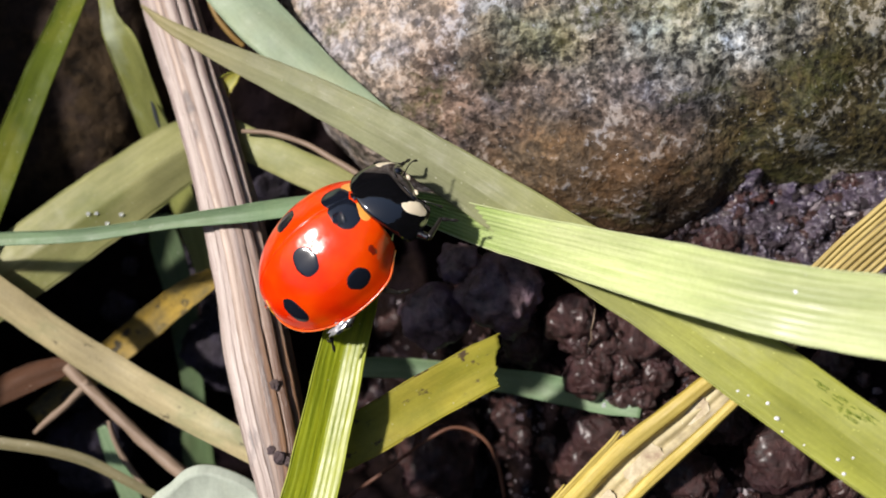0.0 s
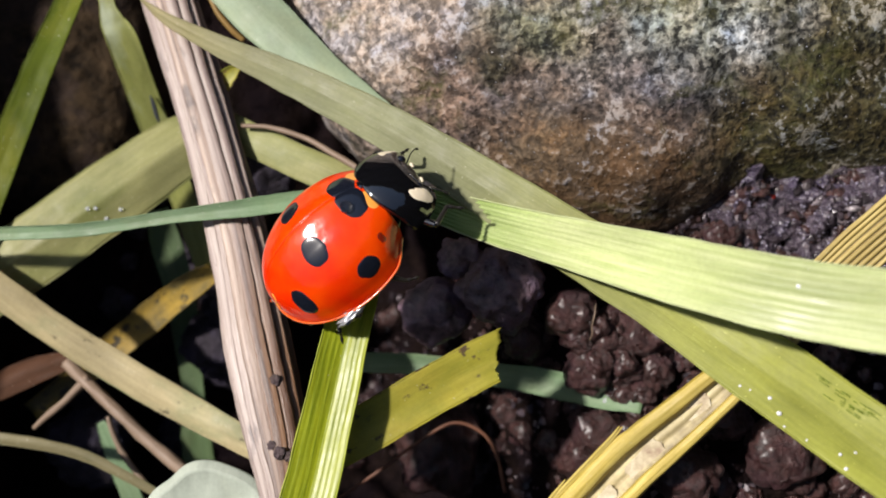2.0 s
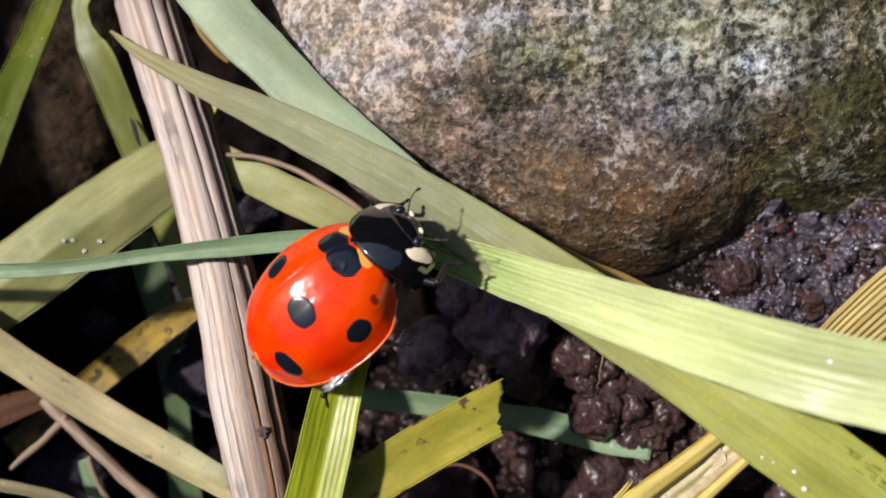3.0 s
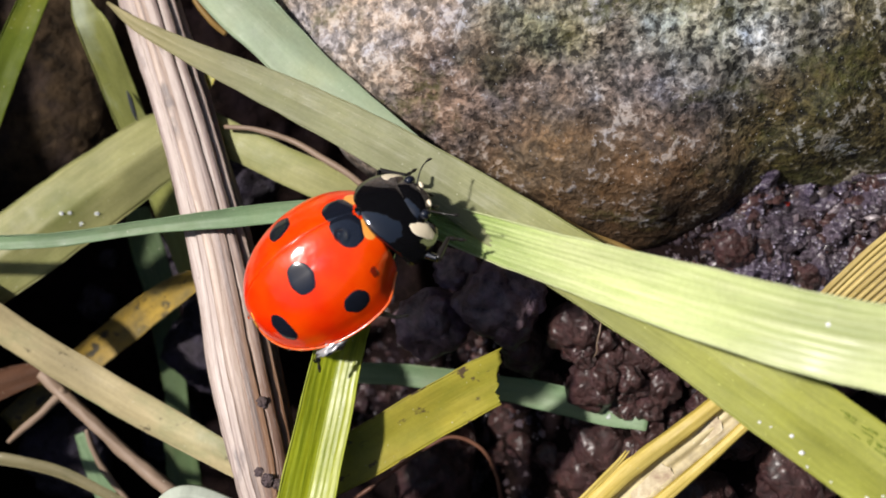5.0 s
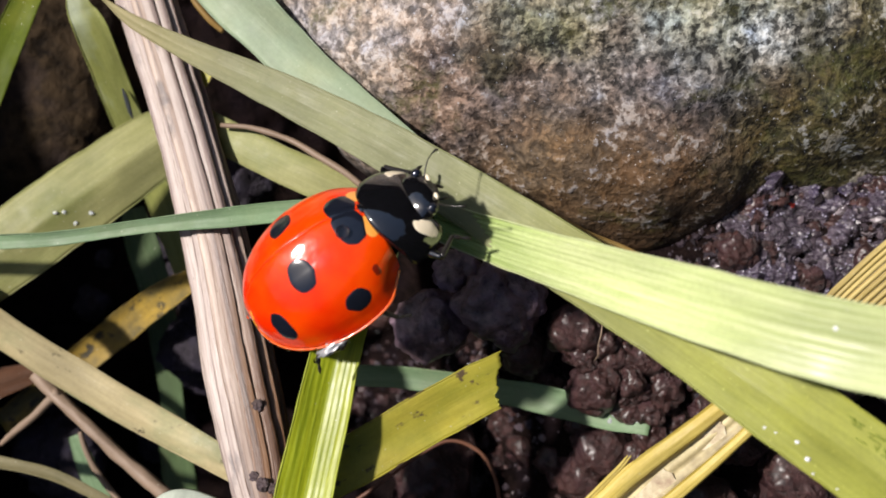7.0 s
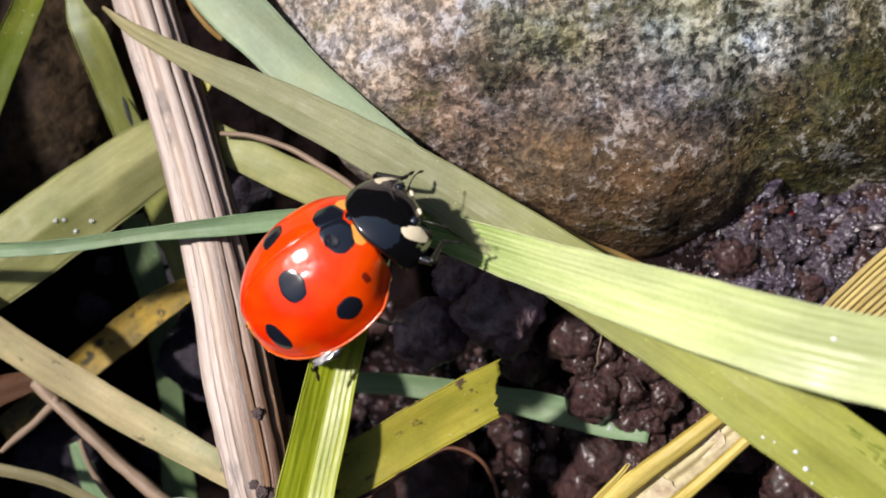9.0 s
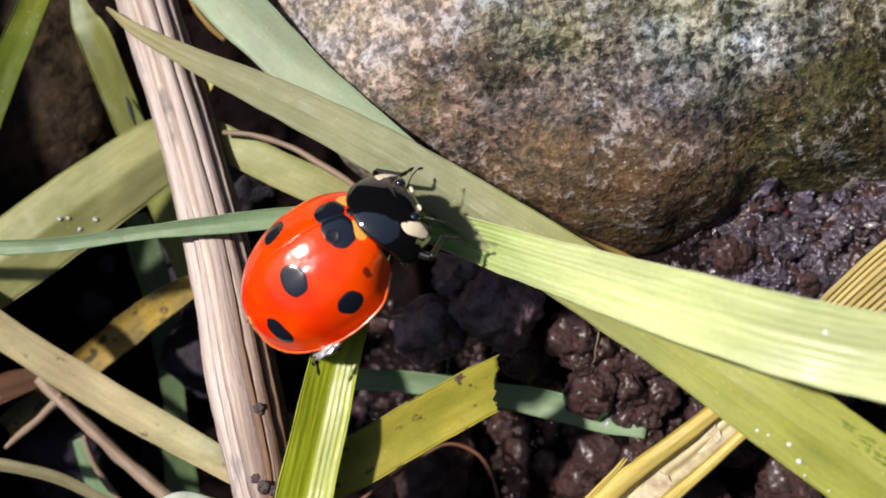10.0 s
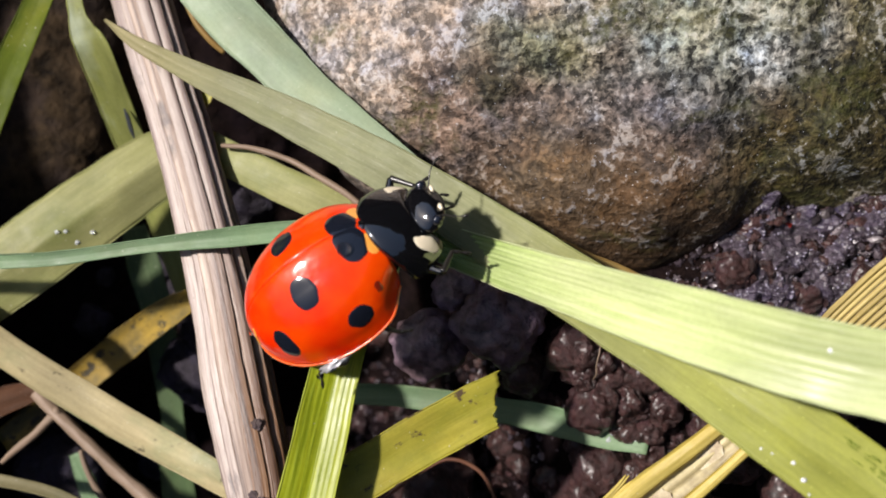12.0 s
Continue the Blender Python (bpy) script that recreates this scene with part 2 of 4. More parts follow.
def soil_material(name, dark, light, wet, grain=3.0, bubbles=0.0, shine=0.5, film=0.0, relief=0.24):
    s = Shade(name)
    mid, fine = s.noise(0.7, 6, 0.65), s.noise(grain, 5, 0.65)
    colour = s.ramp(s.mix(0.55, mid, fine), (0.36, dark), (0.62, light))
    blue = s.ramp(s.noise(0.45, 3), (0.45, 0.0), (0.62, 0.6))
    colour = s.mix(blue, colour, tuple(0.5 * (a + b) * k for a, b, k in zip(dark, light, (0.85, 0.9, 1.5))))
    s.set(Base_Color=colour, Roughness=s.ramp(fine, (0.35, wet), (0.65, min(1, wet + 0.25))), Specular_IOR_Level=shine, Coat_Weight=film, Coat_Roughness=0.32)
    one = s.bump(mid, 0.35, 0.7)
    if bubbles:
        lump, tint = s.cells(1.7, "SMOOTH_F1")
        one = s.bump(s.math("SUBTRACT", 1.0, lump), bubbles, 0.9, one)
    s.bump(fine, relief, 1.0, one)
    return s.m


def simple(name, colour, rough, **more):
    s = Shade(name)
    s.set(Base_Color=s.mix(s.noise(2.5, 4), tuple(0.8 * c for c in colour), tuple(min(1, 1.15 * c) for c in colour)), Roughness=rough, **more)
    return s


STEM = stem_material("weathered beige fibre", (0.42, 0.345, 0.30), (0.235, 0.175, 0.155), (0.06, 0.045, 0.05))
STEM_CORE = stem_material("dark brown pith", (0.25, 0.18, 0.14), (0.12, 0.085, 0.07), (0.03, 0.022, 0.025))
STEM_KNOT = soil_material("dark knot", (0.03, 0.02, 0.018), (0.16, 0.11, 0.09), 0.5, 6.0)
STEM_BROWN = stem_material("brown fibre", (0.38, 0.31, 0.27), (0.21, 0.155, 0.135), (0.05, 0.036, 0.036), (0.62, 0.42, 0.26))
# the last zones are darker brown along the lower edge and to the right
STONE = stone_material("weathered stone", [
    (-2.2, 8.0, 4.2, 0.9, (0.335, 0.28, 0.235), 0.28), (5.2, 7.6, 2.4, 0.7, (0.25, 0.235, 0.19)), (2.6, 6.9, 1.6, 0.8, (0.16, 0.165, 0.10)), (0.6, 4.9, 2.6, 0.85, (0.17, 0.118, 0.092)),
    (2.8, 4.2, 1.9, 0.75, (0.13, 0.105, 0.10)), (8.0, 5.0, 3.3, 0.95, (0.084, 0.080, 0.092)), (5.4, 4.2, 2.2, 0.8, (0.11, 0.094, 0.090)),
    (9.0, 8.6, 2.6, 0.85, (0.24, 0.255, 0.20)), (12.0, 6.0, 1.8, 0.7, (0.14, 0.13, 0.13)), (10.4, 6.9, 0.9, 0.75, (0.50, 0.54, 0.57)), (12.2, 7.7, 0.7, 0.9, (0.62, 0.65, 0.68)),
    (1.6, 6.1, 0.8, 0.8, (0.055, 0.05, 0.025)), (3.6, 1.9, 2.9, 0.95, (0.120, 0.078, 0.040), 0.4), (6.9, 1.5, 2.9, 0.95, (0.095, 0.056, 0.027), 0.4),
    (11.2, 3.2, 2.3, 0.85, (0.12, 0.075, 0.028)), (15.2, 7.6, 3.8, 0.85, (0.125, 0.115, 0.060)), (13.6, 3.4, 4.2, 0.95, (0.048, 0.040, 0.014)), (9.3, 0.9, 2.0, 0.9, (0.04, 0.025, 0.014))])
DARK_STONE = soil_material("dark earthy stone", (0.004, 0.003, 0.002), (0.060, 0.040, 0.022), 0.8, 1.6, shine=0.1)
# blacker than damp soil is: deep shade between the blades is in the colour
SOIL = soil_material("damp soil blackened for shade", (0.002, 0.0014, 0.0013), (0.015, 0.009, 0.008), 0.6, 4.0, shine=0.03)
CLUMP = soil_material("glossy brown soil crumb", (0.005, 0.002, 0.0018), (0.085, 0.032, 0.027), 0.28, 4.2, 0.30, 0.5, 0.4, 0.28)
# brighter violet-grey copy of the crumb soil: blue skylight put into the colour
SKYLIT_SOIL = soil_material("soil crumb tinted by skylight", (0.050, 0.032, 0.036), (0.310, 0.205, 0.225), 0.26, 2.4, 0.34, 0.5, 0.5, 0.26)
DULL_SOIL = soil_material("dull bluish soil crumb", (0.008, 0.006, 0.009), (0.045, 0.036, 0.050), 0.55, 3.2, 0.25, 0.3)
WET_SOIL = soil_material("wet purplish soil", (0.016, 0.011, 0.016), (0.110, 0.084, 0.112), 0.10, 5.0, 0.10, 0.8, 0.5, 0.24)
SPARKLE = simple("pale sparkle grain", (0.22, 0.20, 0.26), 0.14).m
ROOT = leaf_material("pinkish brown root", (0.27, 0.195, 0.14), (0.17, 0.12, 0.08), (0.20, 0.15, 0.10), veins=6, through_share=0.0)
RED_ROOT = leaf_material("dark red rootlet", (0.17, 0.07, 0.04), (0.09, 0.04, 0.025), (0.2, 0.1, 0.05), veins=8, through_share=0.0)


def grit_material():
    s = Shade("mixed grit")
    n = s.t.nodes.new("ShaderNodeNewGeometry")
    colour = s.ramp(n.outputs["Random Per Island"], (0.0, (0.02, 0.016, 0.018)), (0.6, (0.045, 0.034, 0.042)), (0.85, (0.09, 0.07, 0.08)), (0.96, (0.20, 0.17, 0.18)), (1.0, (0.36, 0.33, 0.34)))
    s.set(Base_Color=colour, Roughness=0.25)
    s.bump(s.noise(6, 3), 0.05)
    return s.m


GRIT = grit_material()
red = Shade("red lacquered wing case")
red.set(Base_Color=red.mix(red.ramp(red.noise(0.5, 4), (0.35, 0.0), (0.7, 1.0)), (0.74, 0.020, 0.0006), (0.86, 0.072, 0.0010)),
        Roughness=0.30, Specular_IOR_Level=0.06, Coat_Weight=0.85, Coat_Roughness=0.17, Coat_IOR=1.5, Subsurface_Weight=0.2, Subsurface_Radius=(1.0, 0.12, 0.04), Subsurface_Scale=0.0005)
red.bump(red.noise(11, 2), 0.003, 0.5, red.bump(red.noise(1.3, 2), 0.045, 0.8))
for n in red.t.nodes:
    if n.bl_idname == "ShaderNodeBump":
        red.put(red.b.inputs["Coat Normal"], n.outputs[0])
RED = red.m
BLACK = simple("glossy black shell", (0.004, 0.004, 0.005), 0.6, Specular_IOR_Level=0.0, Coat_Weight=1.0, Coat_Roughness=0.07, Coat_IOR=2.2).m
# the base is tinted faintly blue for the sky reflected in the spots
SPOT = simple("black spot", (0.008, 0.010, 0.017), 0.6, Specular_IOR_Level=0.0, Coat_Weight=1.0, Coat_Roughness=0.12, Coat_IOR=1.8).m
SMEAR = simple("dim brown-red smear", (0.20, 0.010, 0.002), 0.35, Coat_Weight=0.8, Coat_Roughness=0.12).m
RIM = simple("translucent orange rim", (0.85, 0.13, 0.012), 0.25, Coat_Weight=0.8, Coat_Roughness=0.08, Transmission_Weight=0.25).m
SCRATCH = simple("yellow scratch", (0.85, 0.48, 0.06), 0.3).m
SILVER = simple("silvery wing skin", (0.55, 0.55, 0.56), 0.18, Metallic=0.5).m
IVORY = simple("ivory patch", (0.80, 0.70, 0.52), 0.4, Coat_Weight=0.4, Coat_Roughness=0.1).m
AMBER = simple("orange-yellow patch", (0.90, 0.36, 0.06), 0.35, Coat_Weight=0.8, Coat_Roughness=0.06).m
HAIRY = simple("dull black leg", (0.018, 0.016, 0.015), 0.30).m
WATER = Shade("dew").set(Base_Color=(0.9, 0.94, 0.95), Roughness=0.03, Transmission_Weight=0.65, IOR=1.33).m
BEAD = Shade("clear bead").set(Base_Color=(1.0, 1.0, 1.0), Roughness=0.01, Transmission_Weight=1.0, IOR=1.33).m
CRYSTAL = simple("white crystal grain", (0.75, 0.76, 0.78), 0.2).m
PEBBLE = simple("wet grey pebble", (0.07, 0.058, 0.06), 0.25).m
RED_GRAIN = simple("red grain", (0.55, 0.04, 0.02), 0.3).m
# for the added ring out of view that cuts off low sky
SKY_SCREEN = soil_material("dark sky screen", (0.012, 0.014, 0.006), (0.045, 0.05, 0.018), 0.7, 0.05)
PITH = pith_material("whitish dry pith")
PALE_RIB = leaf_material("whitish rib", (0.55, 0.59, 0.34), (0.42, 0.48, 0.21), (0.48, 0.53, 0.27), veins=5)
VEIN = leaf_material("dark green vein", (0.16, 0.22, 0.012), (0.10, 0.15, 0.006), (0.12, 0.18, 0.01), veins=6)
SLIT = leaf_material("dark slit", (0.06, 0.065, 0.07), (0.03, 0.035, 0.04), (0.05, 0.05, 0.05), veins=4)
STEM_MIX = stem_material("brownish fibre", (0.46, 0.36, 0.29), (0.25, 0.175, 0.135), (0.06, 0.045, 0.045))


# ---- mesh helpers ----
def link(name, verts, faces, material, parent=None, label="", uvs=None, smooth=True):
    me = bpy.data.meshes.new(name)
    me.from_pydata([(x * MM, y * MM, z * MM) for x, y, z in verts], [], faces)
    if uvs is not None:
        layer = me.uv_layers.new(name="mm")
        index = np.zeros(len(me.loops), dtype=np.int32)
        me.loops.foreach_get("vertex_index", index)
        layer.data.foreach_set("uv", np.asarray(uvs, dtype=np.float32)[index].ravel())
    me.materials.append(material)
    me.polygons.foreach_set("use_smooth", [smooth] * len(me.polygons))
    me.update()
    ob = new(name, me)
    if parent is not None:
        ob.parent = parent
    if label:
        ob["label"] = label
    return ob


def part(name, bm, material, parent, label=""):
    me = bpy.data.meshes.new(name)
    bmesh.ops.scale(bm, vec=(MM, MM, MM), verts=bm.verts)
    bm.to_mesh(me)
    bm.free()
    me.materials.append(material)
    me.polygons.foreach_set("use_smooth", [True] * len(me.polygons))
    ob = new(name, me)
    if parent is not None:
        ob.parent = parent
    if label:
        ob["label"] = label
    return ob


def spline(rows, steps):
    """Catmull-Rom through rows of numbers."""
    rows = [np.array(r, float) for r in rows]
    rows = [2 * rows[0] - rows[1], *rows, 2 * rows[-1] - rows[-2]]
    out = []
    for a, b, c, d in zip(rows, rows[1:], rows[2:], rows[3:]):
        for k in range(steps):
            t = k / steps
            out.append(0.5 * (2 * b + (c - a) * t + (2 * a - 5 * b + 4 * c - d) * t * t + (3 * b - a - 3 * c + d) * t ** 3))
    out.append(rows[-2])
    return np.array(out)


def grid_faces(rows, cols, loop=False, base=0, flip=False):
    faces = []
    for i in range(rows - 1):
        for j in range(cols if loop else cols - 1):
            a, b = base + i * cols + j, base + i * cols + (j + 1) % cols
            f = (a, b, b + cols, a + cols)
            faces.append(f[::-1] if flip else f)
    return faces


def unit(v):
    return v / (np.linalg.norm(v, axis=-1, keepdims=True) + 1e-12)


blade_count = [0]


def blade(label, ctrl, material, roll=(0, 0), fold=0.0, curl=0.0, ribs=0, rib=0.0, rib_fade=0.0, thick=0.10, steps=10, across=20, cut=0.0, ragged=0.0,
          wave=0.06, bites=(), raised=(), raised_width=0.07, raised_material=None, margins=0.05, name="grass_blade", category="grass blade", group=""):
    """A long leaf: ctrl has rows of x, y, z, width along its middle. fold: V shape; curl: hollow; ribs: raised lengthwise ribs."""
    blade_count[0] += 1
    seed = blade_count[0] * 17.3
    c = spline(ctrl, steps)
    p, w = c[:, :3], np.maximum(c[:, 3], 0.03)
    n = len(p)
    tan = unit(np.gradient(p, axis=0))
    side = unit(np.cross(tan, (0, 0, 1)))
    nor = np.cross(side, tan)
    ang = np.radians(np.linspace(roll[0], roll[1], n))[:, None]
    side, nor = side * np.cos(ang) + nor * np.sin(ang), nor * np.cos(ang) - side * np.sin(ang)
    s = np.concatenate([[0], np.cumsum(np.linalg.norm(np.diff(p, axis=0), axis=1))])
    u = np.linspace(-1, 1, across)
    top, uvs = [], []
    for i in range(n):
        lw = 1 + 0.04 * noise.noise((s[i] * 0.8, seed, 0.0)) + 0.015 * noise.noise((s[i] * 4, seed, 3.0))
        rw = 1 + 0.04 * noise.noise((s[i] * 0.8, seed, 7.0)) + 0.015 * noise.noise((s[i] * 4, seed, 11.0))
        lift = wave * noise.noise((s[i] * 0.35, seed, 5.0))
        end = max(0.0, (i - (n - 1) + 4) / 4)
        for j, q in enumerate(u):
            half = w[i] / 2
            d = (lw if q < 0 else rw) * q * half
            for at, span, edge, deep in bites:
                if q * edge > 0:
                    hole = max(0.0, 1 - ((s[i] / s[-1] - at) / span) ** 2) * (1 + 0.3 * noise.noise((s[i] * 6, seed, 2.0)))
                    d = math.copysign(min(abs(d), half * (1 - deep * min(1.0, hole ** 0.5))), d)
            h = lift * (0.4 + half) + half * (fold * abs(q) + curl * q * q) + rib * (1 - rib_fade * smoothstep(0.05, 0.45, s[i] / s[-1])) * math.cos(math.pi * ribs * q) * min(1.0, half / 0.5)
            h += 0.05 * half * noise.noise((s[i] * 0.5, q * 1.2, seed))
            slip = end * (cut * q * half + ragged * half * noise.noise((q * 5, seed, 1.0)))
            top.append(p[i] + side[i] * d + nor[i] * h + tan[i] * slip)
            uvs.append((d + seed, s[i] + seed * 3.1))
    top = np.array(top)
    thin = np.repeat(nor, across, axis=0) * (thick * (1 - 0.6 * np.tile(np.abs(u) ** 4, n)))[:, None]
    verts = np.concatenate([top, top - thin])
    m = n * across
    faces = grid_faces(n, across, flip=True) + grid_faces(n, across, base=m)
    for i in range(n - 1):
        a, b = i * across, (i + 1) * across
        faces += [(a, b, b + m, a + m)[::-1], (a + across - 1, b + across - 1, b + across - 1 + m, a + across - 1 + m)]
    for j in range(across - 1):
        faces += [(j, j + 1, j + 1 + m, j + m), (m - across + j, m - across + j + 1, 2 * m - across + j + 1, 2 * m - across + j)[::-1]]
    ob = link(name, verts, faces, material, uvs=uvs + uvs)
    for k, q in enumerate(raised):
        j = int(round((q + 1) / 2 * (across - 1)))
        line = top[j::across][:: max(1, steps // 3)]
        rows = [(*(v + 0.01), raised_width) for v in line]
        v, f, uv = tube_mesh(rows, 3, 8, rough=0.08, seed=seed + k)
        link("rib", v, f, raised_material or material, ob, "", uv)
    if margins:
        for k in (0, across - 1):
            rows = [(*v, margins) for v in top[k::across][:: max(1, steps // 4)]]
            v, f, uv = tube_mesh(rows, 5, 6, rough=0.6, seed=seed + 5 + k)
            link("margin", v, f, raised_material or material, ob, "", uv)
    return tagged(ob, label, category, group)


def tube_mesh(ctrl, steps=8, around=12, flute=0.0, flutes=0, rough=0.0, seed=0.0, flat=1.0):
    c = spline(ctrl, steps)
    p, r = c[:, :3], np.maximum(c[:, 3] / 2, 0.004)
    tan = unit(np.gradient(p, axis=0))
    ref = np.array((0, 0, 1.0)) if abs(tan[:, 2]).max() < 0.95 else np.array((0.3, 1.0, 0.2))
    side = unit(np.cross(tan, ref))
    nor = np.cross(side, tan)
    s = np.concatenate([[0], np.cumsum(np.linalg.norm(np.diff(p, axis=0), axis=1))])
    verts, uvs = [], []
    mean = float(r.mean())
    for i in range(len(p)):
        for k in range(around):
            a = 2 * math.pi * k / around
            q = r[i] * (1 + flute * math.cos(flutes * a + 1.3 * noise.noise((a, s[i] * 0.2, seed))) + rough * noise.noise((math.cos(a) * 2, math.sin(a) * 2 + seed, s[i] * 1.5)))
            verts.append(p[i] + side[i] * q * math.cos(a) + nor[i] * q * math.sin(a) * flat)
            uvs.append((a * mean + seed, s[i] + seed))
    faces = grid_faces(len(p), around, True)
    faces += [tuple(range(around))[::-1], tuple((len(p) - 1) * around + k for k in range(around))]
    return verts, faces, uvs


def smoothstep(a, b, x):
    t = min(1.0, max(0.0, (x - a) / (b - a)))
    return t * t * (3 - 2 * t)


def ball(level, radii, rough=0.0, size=1.0, seed=0.0, at=(0, 0, 0), octaves=3):
    bm = bmesh.new()
    bmesh.ops.create_icosphere(bm, subdivisions=level, radius=1.0)
    for v in bm.verts:
        d = v.co.copy()
        k = 1.0
        for o in range(octaves):
            k += rough / 1.8 ** o * noise.noise(d * size * 2.1 ** o + Vector((seed, seed * 0.7, o * 9.0)))
        v.co = Vector((d.x * radii[0] * k + at[0], d.y * radii[1] * k + at[1], d.z * radii[2] * k + at[2]))
    return bm


# ---- ground: low on one side, banked up on the other ----
def ground_height(x, y):
    h = -3.2 + 11.2 * smoothstep(-3.5, 6.0, x) + 1.6 * smoothstep(6.5, 11.0, x)
    # unseen rise beyond the left edge, added to cast shade on the low ground
    h += 14.0 * smoothstep(-20.0, -24.0, x + 0.12 * y)
    h -= 2.0 * smoothstep(-4.0, -9.0, y) * smoothstep(-3.0, 3.0, x) * (1 - smoothstep(3.0, 8.0, x))
    far = math.hypot(x, y)
    calm = 1 - smoothstep(30, 80, far)
    v = Vector((x, y, 0.0))
    h += calm * (0.8 * noise.noise(v * 0.35) + 0.45 * noise.noise(v * 1.1) + 0.22 * noise.noise(v * 2.7))
    return h * (1 - smoothstep(40, 200, far))


def build_ground():
    inner = list(np.arange(-26, 26.01, 0.3))
    outer = [27, 29, 32, 37, 45, 60, 90, 150, 300, 800, 3000, 20000, 200000, 2000000]
    axis = [-v for v in outer[::-1]] + inner + outer
    n = len(axis)
    verts = [(x, y, ground_height(x, y)) for y in axis for x in axis]
    tagged(link("ground", verts, grid_faces(n, n), SOIL), "damp crumbly soil, blackened for shade, sloping under the grass", "ground", kind="structure")


build_ground()


def build_sky_screen():
    """An unseen ring added to block sky light and reflections: low towards the sun, high behind the camera."""
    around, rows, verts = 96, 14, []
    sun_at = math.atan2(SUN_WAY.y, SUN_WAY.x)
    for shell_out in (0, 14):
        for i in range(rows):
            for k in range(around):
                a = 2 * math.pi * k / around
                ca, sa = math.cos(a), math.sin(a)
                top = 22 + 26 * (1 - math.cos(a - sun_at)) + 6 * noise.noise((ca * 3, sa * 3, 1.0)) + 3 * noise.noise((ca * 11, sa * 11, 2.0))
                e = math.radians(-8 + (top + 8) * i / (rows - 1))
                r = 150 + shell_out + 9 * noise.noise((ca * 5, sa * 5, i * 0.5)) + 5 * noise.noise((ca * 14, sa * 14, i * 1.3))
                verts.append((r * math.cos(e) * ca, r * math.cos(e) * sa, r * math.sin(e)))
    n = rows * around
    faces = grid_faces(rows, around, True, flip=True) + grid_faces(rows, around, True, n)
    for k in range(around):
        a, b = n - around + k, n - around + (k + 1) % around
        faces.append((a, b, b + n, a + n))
    tagged(link("bank", verts, faces, SKY_SCREEN), "unseen dark ring added to block low sky", "bank", kind="structure")


build_sky_screen()


def build_stone(label, centre, radii, floor_z, rise, power, seed, rough=1.0, lean=(0.0, 0.0), material=None, swells=()):
    around, rings = 220, 110
    verts = []
    for i in range(rings):
        f = i / (rings - 1)
        rho = 1 - (1 - f) ** 1.5
        for k in range(around):
            a = 2 * math.pi * k / around
            ca, sa = math.cos(a), math.sin(a)
            out = 1 / (abs(ca) ** 2.6 + abs(sa) ** 2.6) ** (1 / 2.6)
            edge = 1 + 0.05 * noise.noise((ca * 2.2, sa * 2.2, seed)) + 0.02 * noise.noise((ca * 7, sa * 7, seed))
            for at, span, grow in swells:
                edge += grow * math.exp(-((math.degrees(a) - at) / span) ** 2)
            x, y = centre[0] + radii[0] * out * edge * rho * ca, centre[1] + radii[1] * out * edge * rho * sa
            z = floor_z + rise * max(0.0, 1 - rho ** 3.2) ** power + lean[0] * (x - centre[0]) + lean[1] * (y - centre[1])
            v = Vector((x, y, z * 0.6 + seed))
            z += rough * (0.55 * noise.noise(v * 0.22) + 0.28 * noise.noise(v * 0.6) + 0.12 * noise.noise(v * 1.6) + 0.05 * noise.noise(v * 4.0))
            x += rough * rho * 0.25 * noise.noise(v * 0.8 + Vector((31, 0, 0)))
            y += rough * rho * 0.25 * noise.noise(v * 0.8 + Vector((0, 47, 0)))
            verts.append((x, y, z))
    for k in range(around):
        x, y, z = verts[(rings - 1) * around + k]
        verts.append((x, y, -3.0))
    faces = grid_faces(rings + 1, around, True)
    faces.append(tuple(rings * around + k for k in range(around))[::-1])
    return tagged(link("stone", verts, faces, material or STONE), label, "stone")


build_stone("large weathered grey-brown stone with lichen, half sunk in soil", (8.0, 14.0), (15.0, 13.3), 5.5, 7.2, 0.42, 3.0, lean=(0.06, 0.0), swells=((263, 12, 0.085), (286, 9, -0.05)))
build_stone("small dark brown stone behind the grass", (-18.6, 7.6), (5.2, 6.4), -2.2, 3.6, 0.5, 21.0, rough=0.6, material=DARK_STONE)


# ---- soil crumbs and grit ----
def soil_crumb(x, y, top, r, seed, label, flat=0.85):
    # large crumbs in the beetle's shade take the colour with skylight painted in
    material = DULL_SOIL if x < -5 else SKYLIT_SOIL if x < 3 and r > 0.75 and y > -4 else CLUMP
    bm = ball(4, (r, r * (0.85 + 0.3 * random.random()), r * flat), 0.32, 1.3, seed, octaves=4)
    ob = part("soil_crumb", bm, material, None)
    ob.matrix_basis = pose(x * MM, y * MM, (top - r * flat) * MM, 0, 0, seed * 40)
    return tagged(ob, label, "soil crumb", "soil crumbs")


BIG = "large rounded glossy dark soil crumb"
SMALL = "small damp dark brown soil crumb"
